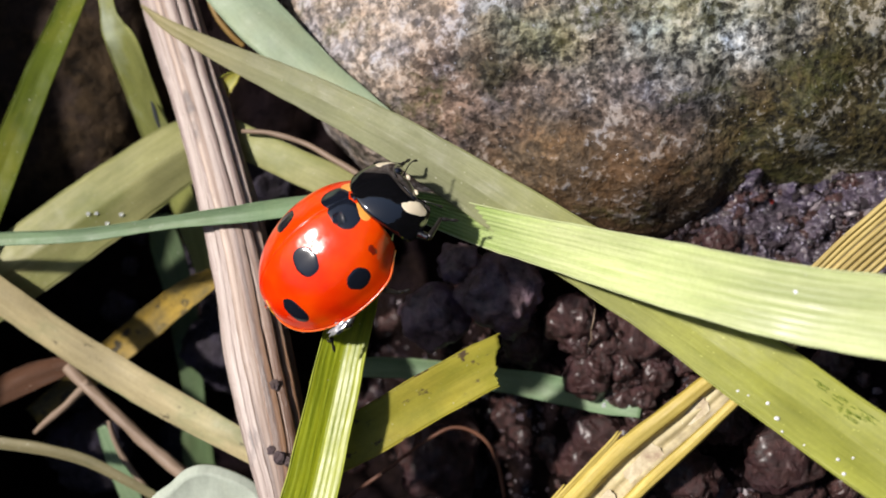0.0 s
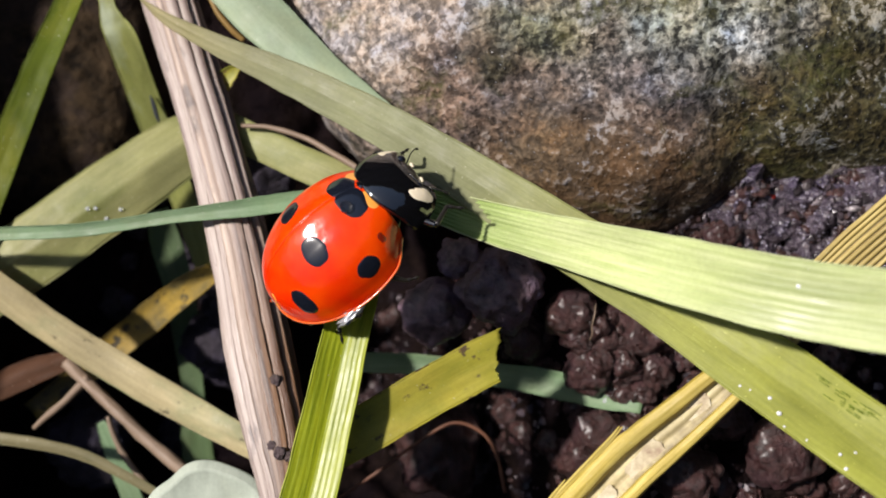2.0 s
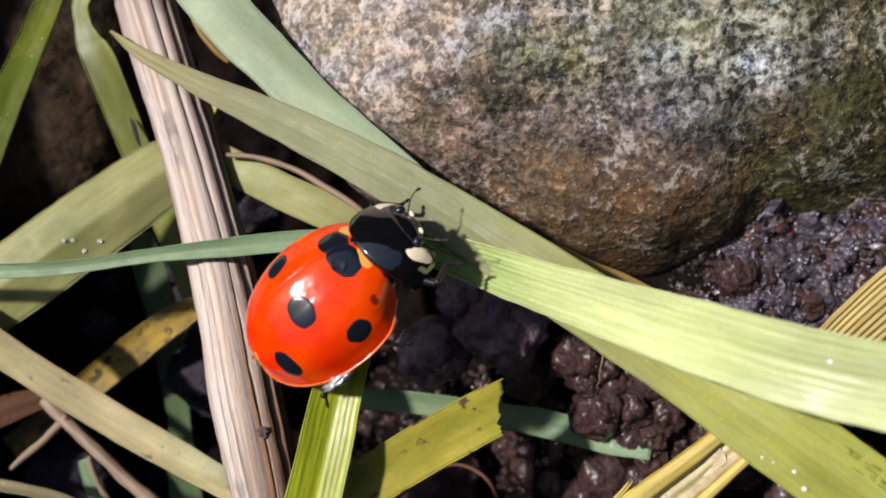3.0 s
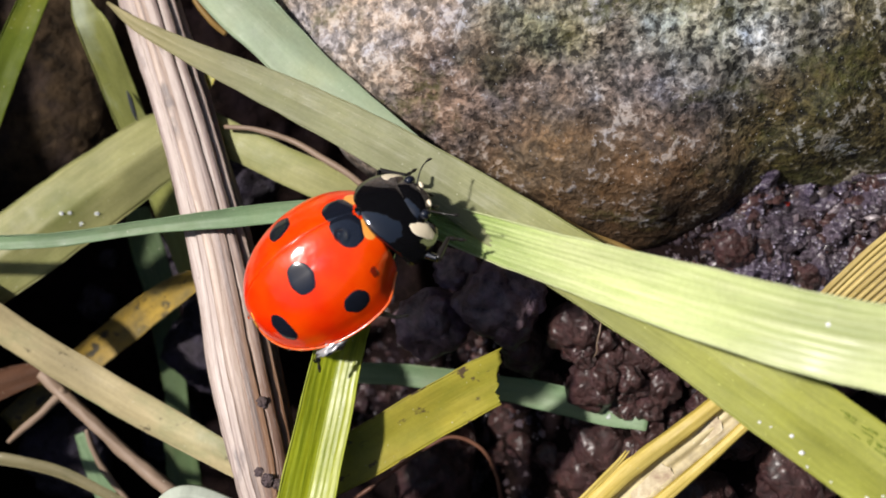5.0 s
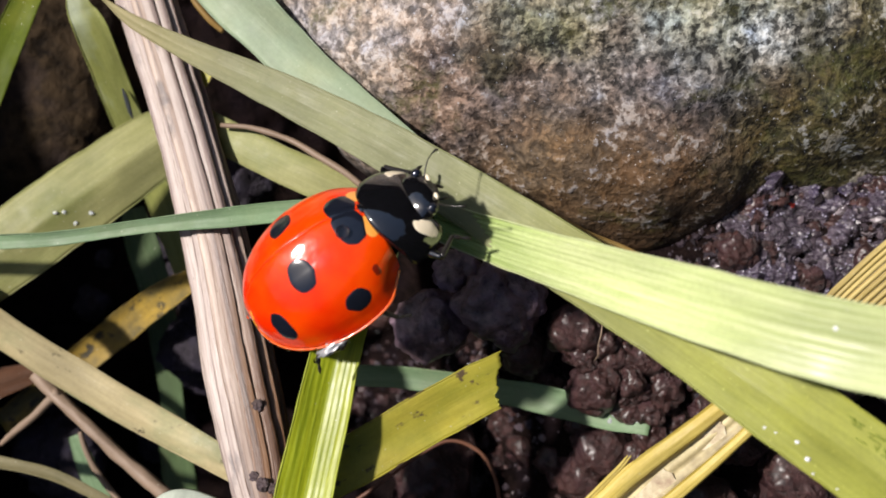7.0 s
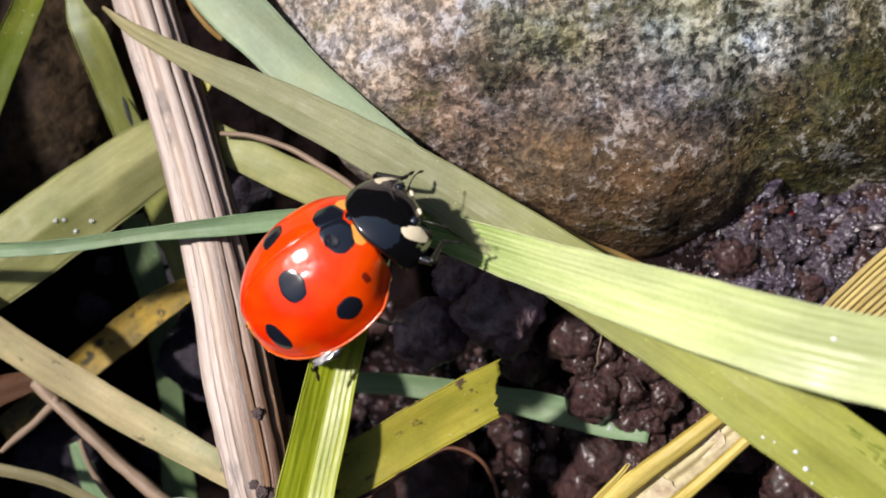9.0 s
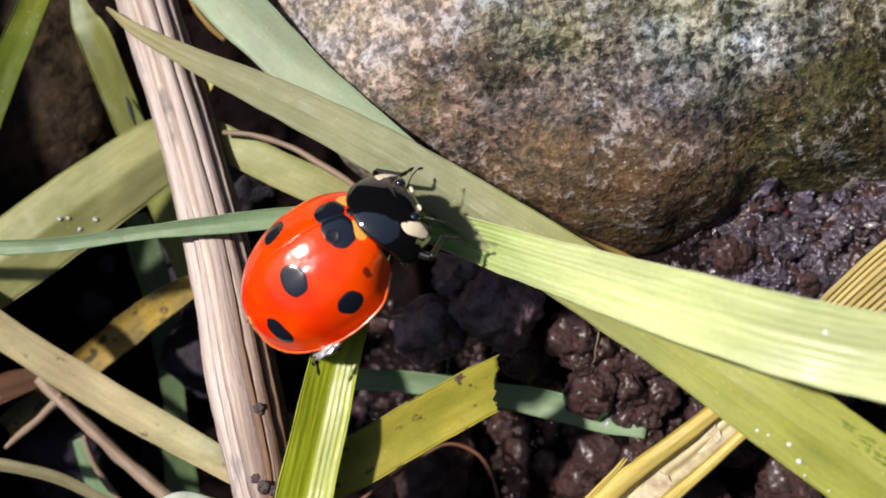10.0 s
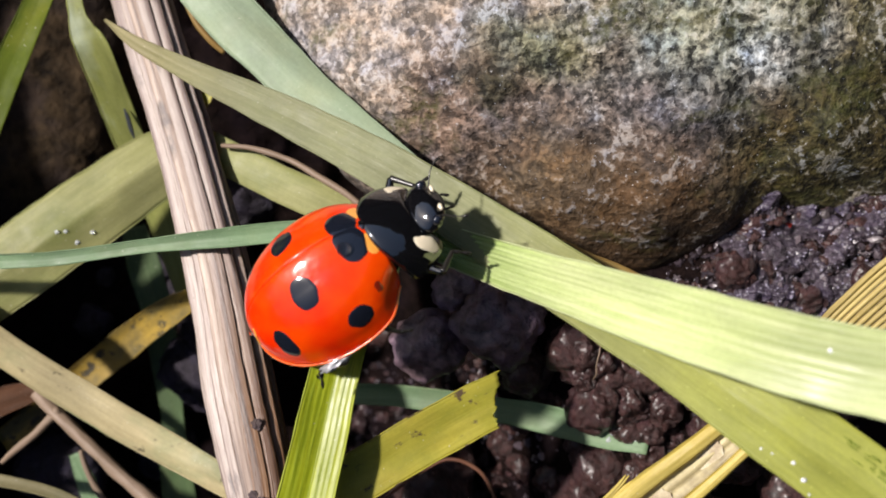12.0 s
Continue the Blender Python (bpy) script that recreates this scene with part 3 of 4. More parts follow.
for k, (x, y, top, r) in enumerate([
        (2.15, -1.7, 10.9, 1.35), (-0.3, -2.5, 9.4, 1.15), (4.7, -2.6, 10.0, 0.95), (5.5, -4.6, 9.6, 1.0), (12.1, -7.4, 11.4, 1.35), (8.7, -8.2, 11.4, 1.1),
        (7.6, -3.2, 9.7, 1.2), (6.9, -5.5, 9.2, 0.8), (5.8, -7.3, 8.4, 1.0), (0.6, -0.6, 9.6, 0.8), (3.2, -3.6, 8.2, 0.9), (10.2, -6.3, 10.8, 0.8),
        (-0.2, -8.9, 5.2, 1.9), (5.6, -8.3, 7.6, 1.2), (-9.8, -4.5, 2.6, 1.8), (-9.3, -2.6, 3.4, 1.2), (-16.2, -9.2, 1.6, 1.7), (-7.9, 2.6, 4.0, 1.3)]):
    soil_crumb(x, y, top, r, k * 1.7 + 1, BIG)
for k in range(46):
    x, y = random.uniform(-1.5, 16), random.uniform(-10.5, 0.2)
    r = random.uniform(0.3, 0.7)
    soil_crumb(x, y, ground_height(x, y) + r * random.uniform(0.7, 1.3), r, 40 + k * 1.3, SMALL)
for k in range(22):
    x, y = random.uniform(-18, -4), random.uniform(-10.5, 8)
    r = random.uniform(0.4, 1.0)
    soil_crumb(x, y, ground_height(x, y) + r * random.uniform(0.6, 1.2), r, 140 + k * 1.3, SMALL)


def build_crumb_band():
    """Crumbs packed between the large ones and the long blade."""
    rng = random.Random(7)
    for k in range(36):
        u, v = rng.uniform(0, 0.85), rng.uniform(-1.5, 0.3)
        x, y = 5.2 + 3.6 * u + 0.5 * v, -1.9 - 3.6 * u + v
        r = rng.uniform(0.3, 0.62)
        soil_crumb(x, y, rng.uniform(8.9, 9.9), r, 300 + k * 1.9, SMALL)


build_crumb_band()


def build_grit():
    ico = bmesh.new()
    bmesh.ops.create_icosphere(ico, subdivisions=1, radius=1.0)
    shape = np.array([v.co[:] for v in ico.verts])
    tri = [tuple(v.index for v in f.verts) for f in ico.faces]
    ico.free()
    verts, faces = [], []
    rng = np.random.default_rng(5)
    for k in range(2800):
        if k >= 2200:
            x, y = rng.uniform(-5, 4), rng.uniform(-10.8, -2.5)
        elif k < 1800:
            x, y = rng.uniform(8.0, 17.0), rng.uniform(-2.5, 3.0)
        else:
            x, y = rng.uniform(-1, 16), rng.uniform(-10, -1)
        r = 0.04 + 0.15 * rng.random() ** 3
        z = ground_height(x, y) + r * 0.5
        q = shape * (1 + 0.35 * rng.standard_normal((len(shape), 1))) * r * rng.uniform(0.7, 1.2, 3) + (x, y, z)
        base = len(verts)
        verts += [tuple(v) for v in q]
        faces += [tuple(base + i for i in f) for f in tri]
    tagged(link("soil_grit", verts, faces, GRIT, smooth=False), "fine glinting dark and pale soil grit", "grit", kind="stuff")


build_grit()


def build_small_crumbs():
    """The many little crumbs of the bank, too many to count."""
    ico = bmesh.new()
    bmesh.ops.create_icosphere(ico, subdivisions=3, radius=1.0)
    shape = [v.co.copy() for v in ico.verts]
    tri = [tuple(v.index for v in f.verts) for f in ico.faces]
    ico.free()
    verts, faces = [], []
    rng = np.random.default_rng(11)
    for k in range(640):
        if k >= 420:
            x, y = rng.uniform(-4.5, 3.5), rng.uniform(-10.8, -3.0)
        elif k < 240:
            x, y = rng.uniform(8.0, 17.5), rng.uniform(-3.0, 2.8)
        else:
            x, y = rng.uniform(0.5, 17), rng.uniform(-10.5, -1.0)
        r = 0.07 + 0.40 * rng.random() ** 3.2
        z = ground_height(x, y) + r * rng.uniform(-0.35, 0.3)
        base = len(verts)
        off = Vector(rng.uniform(0, 90, 3))
        for d in shape:
            q = r * (1 + 0.6 * noise.noise(d * 1.3 + off) + 0.3 * noise.noise(d * 3.0 + off))
            verts.append((x + d.x * q, y + d.y * q, z + d.z * q * 0.6))
        faces += [tuple(base + i for i in f) for f in tri]
    tagged(link("soil_crumbs", verts, faces, CLUMP), "heap of little damp purple-brown soil crumbs", "soil", kind="stuff")


build_small_crumbs()


def build_wet_patch():
    """A smooth wet heap of soil against the stone's foot."""
    n, verts = 190, []
    for j in range(n):
        for i in range(n):
            x, y = 7.6 + 10.4 * i / (n - 1), -3.6 + 6.8 * j / (n - 1)
            v = Vector((x, y, 4.0))
            rim = min(smoothstep(8.8, 10.2, x), smoothstep(-3.6, -2.6, y), smoothstep(18.0, 17.2, x), smoothstep(3.2, 2.8, y))
            lumps = 0.34 * noise.noise(v * 1.2) + 0.20 * noise.noise(v * 2.6) + 0.11 * noise.noise(v * 5.5) + 0.06 * noise.noise(v * 9.0) + 0.035 * noise.noise(v * 17.0)
            verts.append((x, y, ground_height(x, y) - 0.35 + rim * (0.50 + lumps)))
    tagged(link("wet_soil", verts, grid_faces(n, n), WET_SOIL), "wet purplish soil heaped at the foot of the stone", "soil", kind="stuff")
    # pale glossy grains added to stand in for the wet soil's glints
    ico = bmesh.new()
    bmesh.ops.create_icosphere(ico, subdivisions=2, radius=1.0)
    shape, tri = np.array([v.co[:] for v in ico.verts]), [tuple(v.index for v in f.verts) for f in ico.faces]
    ico.free()
    rng = np.random.default_rng(23)
    grains, faces = [], []
    for k in range(420):
        x, y, z = verts[rng.integers(45, n - 8) + n * rng.integers(25, n - 15)]
        faces += [tuple(i + len(grains) for i in f) for f in tri]
        grains += [tuple(q) for q in shape * rng.uniform(0.02, 0.058) * rng.uniform(0.7, 1.2, 3) + (x, y, z + 0.015)]
    tagged(link("sparkle_grains", grains, faces, SPARKLE), "tiny pale grains added as sparkle on wet soil", "sand", kind="stuff")


build_wet_patch()
for k, (x, y, r) in enumerate([(11.6, 2.1, 0.22), (12.3, 2.0, 0.16), (13.2, 2.1, 0.26), (10.4, 1.2, 0.3), (14.2, 1.6, 0.2), (12.9, 1.2, 0.13), (11.0, 0.3, 0.14), (14.9, 0.7, 0.18)]):
    pebble = part("pebble", ball(3, (0.7 * r, 0.55 * r, 0.36 * r), 0.4, 1.4, k * 2.3), PEBBLE, None)
    pebble.matrix_basis = pose(x * MM, y * MM, (ground_height(x, y) + 0.2 * r + 0.08) * MM, 0, 0, 50 * k)
    tagged(pebble, "tiny smooth grey pebble on wet soil", "pebble", "pebbles")
red_grain = part("red_grain", ball(2, (0.13, 0.1, 0.08), 0.3, 1.5, 4.0), RED_GRAIN, None)
red_grain.matrix_basis = pose(12.05 * MM, 1.72 * MM, (ground_height(12.05, 1.72) + 0.2) * MM)
tagged(red_grain, "tiny bright red grain on wet soil", "grain")


# ---- grass, stems and roots, lowest first ----
blade("dark green grass blade deep between the others", [(-12.71, 1.54, 1.6, 0.91), (-12.36, 0.03, 1.5, 1.36), (-11.8, -2.0, 1.4, 1.32), (-11.47, -4.29, 1.3, 1.17), (-11.22, -6.59, 1.2, 0.92), (-11.09, -8.62, 1.2, 1.32), (-10.89, -11.22, 1, 1.43)], DARK_LEAF)
torn_blade = blade("narrow olive blade with a torn edge, bending down", [(-9.3, 10.65, 8.0, 0.3), (-11.0, 10.75, 7.8, 0.35), (-12.4, 10.6, 7.5, 0.45), (-13.1, 10.05, 7.2, 0.55), (-13.12, 9.3, 7.0, 0.6), (-12.95, 8.7, 6.9, 0.9), (-12.6, 7.9, 6.6, 1.2), (-12.15, 5.61, 5, 1.21), (-11.44, 2.92, 3.5, 1.11), (-10.79, 0.52, 2.7, 0.98), (-10.37, -1.21, 2.4, 0.69)], SALLOW_LEAF, across=30)
blade("orange-brown withered blade with dark blotches", [(-9.27, -1.12, 5.7, 0.78), (-10.2, -1.65, 5.1, 1.07), (-11.78, -2.65, 4, 1.24), (-13.71, -4.11, 3.2, 1.26), (-15.55, -5.57, 2.8, 1.13), (-17.84, -7.37, 2.6, 0.99)], ORANGE_LEAF, curl=0.25)
blade("brown dead leaf on the soil", [(-19.94, -6.59, 4.4, 1.13), (-18.43, -5.9, 4.6, 1.13), (-16.7, -5.17, 4.8, 1.03), (-14.99, -4.63, 5, 0.61)], BROWN_LEAF, name="dead_leaf", category="leaf")
blade("short dark green blade by the roots", [(-14.41, -7.49, 4, 0.33), (-14.05, -8.32, 4, 0.67), (-13.57, -9.52, 4, 0.81), (-12.97, -10.95, 4, 0.81)], TEAL_LEAF)
blade("broad green grass blade with yellow edge", [(-13.62, 12.87, 6.3, 0.87), (-14.67, 9.89, 6.5, 0.97), (-15.94, 6.7, 6.8, 1.16), (-17.25, 3.12, 7, 1.29), (-18.38, 0.02, 7.2, 1.36), (-19.82, -3.49, 7.4, 1.35)], DEEP_LEAF, fold=0.15)
broad_blade = blade("broad olive blade lying behind the dry stem", [(-21.79, -4.4, 7.0, 2.66), (-19.58, -2.64, 7.0, 2.77), (-17.32, -1.08, 7.1, 2.76), (-14.67, 0.79, 7.1, 2.82), (-12.14, 2.7, 6.7, 2.72), (-10.26, 4.13, 6.2, 2.37), (-9.33, 4.93, 5.8, 1.37)], OLIVE_LEAF, fold=-0.28, across=21)
blade("pale olive blade under the red beetle", [(-9.48, 5.2, 7.5, 1.0), (-7.57, 4.1, 8.3, 1.2), (-5.55, 3.14, 9.0, 1.22), (-3.43, 2.17, 9.3, 1.2), (-1.75, 1.37, 9.4, 1.04)], OLIVE_LEAF, curl=-0.15)
blade("torn yellow leaf tip behind the dry stem", [(-8.98, 5.58, 7.6, 0.44), (-8.52, 6.04, 7.9, 0.74), (-8.11, 6.45, 8, 0.56), (-7.77, 6.75, 8, 0.13)], YELLOW_LEAF, curl=0.3)
blade("withered tan blade crossing the roots", [(-19.28, 0.14, 8.3, 1.03), (-16.88, -1.83, 8.0, 1.2), (-14.85, -3.39, 7.7, 1.21), (-12.26, -4.99, 7.7, 1.26), (-9.34, -6.54, 8.1, 1.16), (-7.04, -7.56, 8.9, 0.97), (-5.49, -8.29, 9.4, 0.83)], TAN_LEAF, curl=-0.2)
blade("thin tan blade low on the soil", [(-19.83, -7.42, 6.5, 0.42), (-17.5, -7.68, 6.7, 0.44), (-15.67, -7.92, 6.8, 0.42), (-14.11, -8.33, 6.8, 0.40), (-12.52, -9.08, 6.9, 0.36), (-10.72, -10.05, 7, 0.32)], DULL_LEAF, curl=-0.3)
dew_blade = blade("dull blue-green blade with dew at its tip", [(-4.03, -4.84, 5.2, 0.6), (-3.09, -4.82, 5.4, 0.76), (-1.16, -4.83, 5.9, 0.8), (2.14, -5.14, 6.8, 0.89), (3.85, -5.33, 7.5, 1.01), (5.86, -5.67, 8.6, 0.93), (7.31, -5.9, 9.3, 0.63)], TEAL_LEAF, curl=0.2)
blade("yellowed grass blade with a torn, spotted end", [(-4.53, -7.2, 13.3, 1.31), (-3.45, -6.61, 13.2, 1.47), (-2.35, -5.98, 13.1, 1.59), (-0.49, -4.92, 12.9, 1.61), (1.11, -4.06, 12.7, 1.62), (1.8, -3.74, 12.6, 1.59)], YELLOW_LEAF, fold=0.12, cut=-0.55, ragged=0.25)
blade("blue-green blade lying against the stone", [(-9.59, 12.06, 8.8, 2.01), (-8.49, 10.53, 9, 2.0), (-7.27, 8.98, 9.3, 1.92), (-5.87, 7.57, 9.6, 1.76), (-4.17, 5.95, 10, 1.53), (-1.69, 4.04, 10.6, 1.11), (0.32, 2.8, 11, 0.36)], MINT_LEAF, curl=-0.15)
blade("golden-brown straw sliver under the long blades", [(3.0, 1.45, 12, 0.2), (3.6, 1.2, 12, 0.34), (4.75, 0.62, 12, 0.42), (5.8, 0.22, 12, 0.4), (7.0, -0.25, 12, 0.12)], BROWN_STRAW, name="straw", category="straw")
blade("ribbed golden straw leaning on the soil", [(10.97, -2.93, 13.6, 1.1), (11.96, -1.62, 13.9, 1.46), (13.11, -0.38, 14.2, 1.59), (14.55, 1.0, 14.6, 1.6), (16.83, 3.01, 15, 1.62)], STRAW_INSIDE, ribs=9, rib=0.02, across=51, thick=0.3, raised=(-0.94, -0.72, -0.5, -0.28, -0.05, 0.18, 0.42, 0.66, 0.92), raised_width=0.15, raised_material=OCHRE_STRAW, name="straw", category="straw")
blade("thin blue-green blade passing under the red beetle", [(-19.52, 0.1, 9.2, 0.38), (-17.5, 0.27, 9.47, 0.42), (-16.18, 0.36, 9.65, 0.46), (-12.96, 0.51, 10.0, 0.45), (-9.8, 0.95, 10.35, 0.43), (-7.27, 1.22, 10.85, 0.59), (-5.12, 1.45, 11.89, 0.62), (-2.72, 1.62, 12.8, 0.52)], TEAL_LEAF, fold=0.2)
long_blade = blade("long pale green blade tapering to a fine tip", [(-11.52, 9.3, 8.0, 0.05), (-10.24, 8.34, 8.7, 0.42), (-7.87, 7.05, 9.8, 0.77), (-4.78, 5.5, 11.18, 1.21), (-1.76, 3.84, 12.1, 1.46), (1.29, 1.86, 13.4, 1.75), (3.85, 0.1, 15.11, 1.84), (6.13, -1.47, 16.8, 1.88), (8.26, -3.07, 18.0, 2.01), (10.28, -4.57, 19.0, 2.07), (12.12, -5.95, 20.0, 2.06), (14.03, -7.27, 20.8, 2.0)], PALE_LEAF, fold=0.2, across=27)
blade("fresh ribbed green blade the red beetle stands on", [(-2.5, -0.17, 13.1, 1.03), (-2.67, -1.1, 13.3, 1.26), (-3.07, -2.56, 13.6, 1.47), (-3.53, -4.71, 14, 1.56), (-4.22, -7.89, 14.5, 1.7), (-4.91, -10.72, 15, 1.73)], GREEN_LEAF, fold=0.26, across=71, ribs=9, rib=0.004, thick=0.14, raised_material=RIB_LEAF)
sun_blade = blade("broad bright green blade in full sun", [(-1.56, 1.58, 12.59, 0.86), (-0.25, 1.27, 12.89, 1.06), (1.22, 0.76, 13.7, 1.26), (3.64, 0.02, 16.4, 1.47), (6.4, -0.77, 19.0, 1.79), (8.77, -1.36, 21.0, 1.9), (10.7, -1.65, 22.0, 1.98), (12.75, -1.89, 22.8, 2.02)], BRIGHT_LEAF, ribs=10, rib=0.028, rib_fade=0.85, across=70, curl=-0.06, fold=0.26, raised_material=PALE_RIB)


def build_split_straw():
    """A hollow straw torn open lengthwise: a pale inside between two golden rolled edges."""
    ctrl = [(3.75, -10.63, 11.6, 1.80), (4.62, -9.5, 11.8, 1.80), (6.25, -7.54, 12.4, 1.78), (7.98, -5.82, 13, 1.56), (9.46, -4.40, 13.3, 1.3), (10.63, -3.27, 13.5, 0.92)]
    root = tagged(new("split_straw"), "golden straw split open, grey-white inside", "straw")
    inside = blade("grey-white inside of the straw", [(x, y, z - 0.12, 0.72 * w) for x, y, z, w in ctrl], STRAW_INSIDE, curl=0.3, ribs=3, rib=0.04, name="inside")
    for ob in (inside,):
        del ob["category"]
        ob.parent = root
    side = np.array((-0.66, 0.75, 0))
    for k, sign in enumerate((1, -1)):
        rows = [(x + sign * side[0] * w * 0.40, y + sign * side[1] * w * 0.40, z + 0.05, w * (0.34 if sign > 0 else 0.24)) for x, y, z, w in ctrl]
        v, f, uv = tube_mesh(rows, 10, 20, 0.12, 7, 0.1, 50 + k, 0.8)
        link("rolled_edge", v, f, STRAW, root, "golden fibrous edge", uv)
    for k in range(6):
        off = 0.46 + 0.05 * k
        rows = [(x + side[0] * w * off, y + side[1] * w * off, z + 0.02 * k, 0.12) for x, y, z, w in ctrl[:2 + (k < 5)]]
        rows.append((rows[-1][0] + 0.62 - 0.05 * k, rows[-1][1] + 0.60 - 0.05 * (k % 3), rows[-1][2] + 0.1, 0.05))
        v, f, uv = tube_mesh(rows, 8, 8, rough=0.15, seed=70 + k)
        link("strand", v, f, STRAW, root, "frayed straw strand", uv)


build_split_straw()


def build_pith_flakes():
    """Torn pale plates of dry pith lying in the open straw."""
    for k, (x, y, z, long, wide) in enumerate(((8.2, -5.62, 12.90, 1.5, 0.62), (6.78, -7.3, 12.47, 1.5, 0.68), (5.45, -8.75, 12.02, 1.1, 0.5))):
        bm = bmesh.new()
        rim = []
        for i in range(22):
            a = 2 * math.pi * i / 22
            ca, sa = math.cos(a), math.sin(a)
            r = 1 / max(abs(ca), abs(sa)) * (1 + 0.14 * noise.noise((ca * 2.5, sa * 2.5, k * 7.0)))
            u, w = 0.5 * long * r * ca, 0.5 * wide * r * sa + 0.12 * long * ca
            rim.append(bm.verts.new((x + 0.76 * u - 0.65 * w, y + 0.65 * u + 0.76 * w, z + 0.27 * u + 0.03 * noise.noise((u * 3, w * 3, k)))))
        top = bm.faces.new(rim)
        low = bmesh.ops.extrude_face_region(bm, geom=[top])
        bmesh.ops.translate(bm, vec=(0, 0, 0.03), verts=[v for v in low["geom"] if isinstance(v, bmesh.types.BMVert)])
        bmesh.ops.recalc_face_normals(bm, faces=bm.faces)
        flake = part("pith_flake", bm, PITH, None)
        flake.data.polygons.foreach_set("use_smooth", [False] * len(flake.data.polygons))
        tagged(flake, "torn whitish flake of dry pith in the straw", "pith flake", "pith flakes")


build_pith_flakes()


def tube_thing(name, label, category, ctrl, material, **more):
    v, f, uv = tube_mesh(ctrl, **more)
    return tagged(link(name, v, f, material, uvs=uv), label, category)


def build_twig():
    """A dead stalk: a dark core under long pale fibres with gaps between them."""
    ctrl = [(-11.95, 13.22, 5.9, 1.61), (-10.7, 9.59, 7.0, 1.65), (-8.84, 4.42, 8.4, 1.59), (-7.38, -0.18, 9.8, 1.65), (-6.41, -3.88, 11.0, 1.85), (-5.69, -6.64, 11.8, 1.67), (-5.32, -8.26, 12.3, 1.41), (-4.89, -10.35, 12.8, 1.3)]
    twig = tagged(new("dry_twig"), "thick weathered beige dead twig with dark grooves", "twig")
    v, f, uv = tube_mesh([(x, y, z, 0.93 * w) for x, y, z, w in ctrl], 14, 40, rough=0.05)
    link("core", v, f, STEM_CORE, twig, "dark brown core", uv)
    c = spline(ctrl, 3)
    tan = unit(np.gradient(c[:, :3], axis=0))
    side = unit(np.cross(tan, (0, 0, 1)))
    nor = np.cross(side, tan)
    for k, (angle, wide, material) in enumerate([(8, 0.46, STEM_BROWN), (31, 0.50, STEM_BROWN), (56, 0.50, STEM_BROWN), (79, 0.40, STEM_BROWN), (102, 0.36, STEM_MIX), (121, 0.34, STEM), (146, 0.54, STEM), (172, 0.50, STEM), (-16, 0.46, STEM_BROWN), (197, 0.46, STEM)]):
        rows = []
        for i in range(len(c)):
            a = math.radians(angle + 5 * noise.noise((i * 0.25, k * 5.0, 0.0)))
            r = c[i, 3] / 2 * 0.93
            q = c[i, :3] + side[i] * r * math.cos(a) * -1 + nor[i] * r * math.sin(a)
            rows.append((*q, 1.30 * wide * c[i, 3] / 1.65 * (1 + 0.28 * noise.noise((i * 0.3, k * 3.0, 9.0)))))
        v, f, uv = tube_mesh(rows, 5, 12, rough=0.10, seed=60 + k * 3.3, flat=0.24)
        link("fibre", v, f, material, twig, "", uv)
    for x, y, z, r in ((-5.72, -4.62, 12.22, 0.13), (-5.45, -6.95, 12.86, 0.15), (-5.75, -6.75, 12.72, 0.11), (-5.15, -7.1, 12.82, 0.12)):
        part("knot", ball(3, (r * 1.2, r * 1.5, r * 0.22), 0.5, 2.4, x, (x, y, z - 0.04)), STEM_KNOT, twig, "rough dark knot")


build_twig()
tube_thing("dry_stalk", "thin bent golden-brown stalk by the stone", "stalk", [(-9.55, 11.2, 7.3, 0.16), (-8.9, 9.3, 7.5, 0.22), (-8.3, 8.4, 7.5, 0.24), (-7.7, 7.85, 7.4, 0.2)], BROWN_STRAW, rough=0.2)
root_thing = tagged(new("root"), "pinkish brown forked root above the soil", "root")
for label, ctrl in (("", [(-15.31, -4.82, 5.4, 0.51), (-14.51, -5.47, 5.7, 0.5), (-13.27, -6.52, 6, 0.5), (-11.81, -7.76, 6.3, 0.52), (-10.13, -9.02, 6.7, 0.55), (-8.5, -10.28, 7, 0.56)]),
                    ("thin side root", [(-14.29, -5.36, 5.8, 0.37), (-15.23, -6.29, 5.6, 0.32), (-16.05, -6.94, 5.4, 0.3), (-16.73, -7.53, 5.2, 0.19)])):
    v, f, uv = tube_mesh(ctrl, 10, 16, rough=0.2, seed=4)
    link("side_root" if label else "main_root", v, f, ROOT, root_thing, label, uv)
tube_thing("dry_stalk", "thin pale curved dry stalk", "stalk", [(-13.65, -7.01, 5.4, 0.18), (-13.35, -7.93, 5.4, 0.23), (-12.82, -8.85, 5.4, 0.25), (-12.01, -9.82, 5.5, 0.23)], ROOT, rough=0.2)
tube_thing("rootlet", "thin pinkish brown arching rootlet", "root", [(-7.55, 4.43, 8.6, 0.15), (-6.44, 4.31, 9.0, 0.19), (-5.14, 3.91, 9.3, 0.21), (-4.07, 3.32, 9.6, 0.23), (-3.02, 2.66, 9.8, 0.23), (-1.86, 1.7, 9.9, 0.2)], ROOT, rough=0.2)
tube_thing("rootlet", "hair-thin dark red rootlet bent in a loop", "root", [(-4.14, -10.1, 6.4, 0.13), (-2.33, -8.82, 6.6, 0.13), (-0.98, -7.81, 6.6, 0.13), (0.36, -7.07, 6.6, 0.13), (1.48, -7.41, 6.6, 0.16), (2.1, -8.3, 6.6, 0.16), (2.45, -9.87, 6.4, 0.16)], RED_ROOT, rough=0.2)

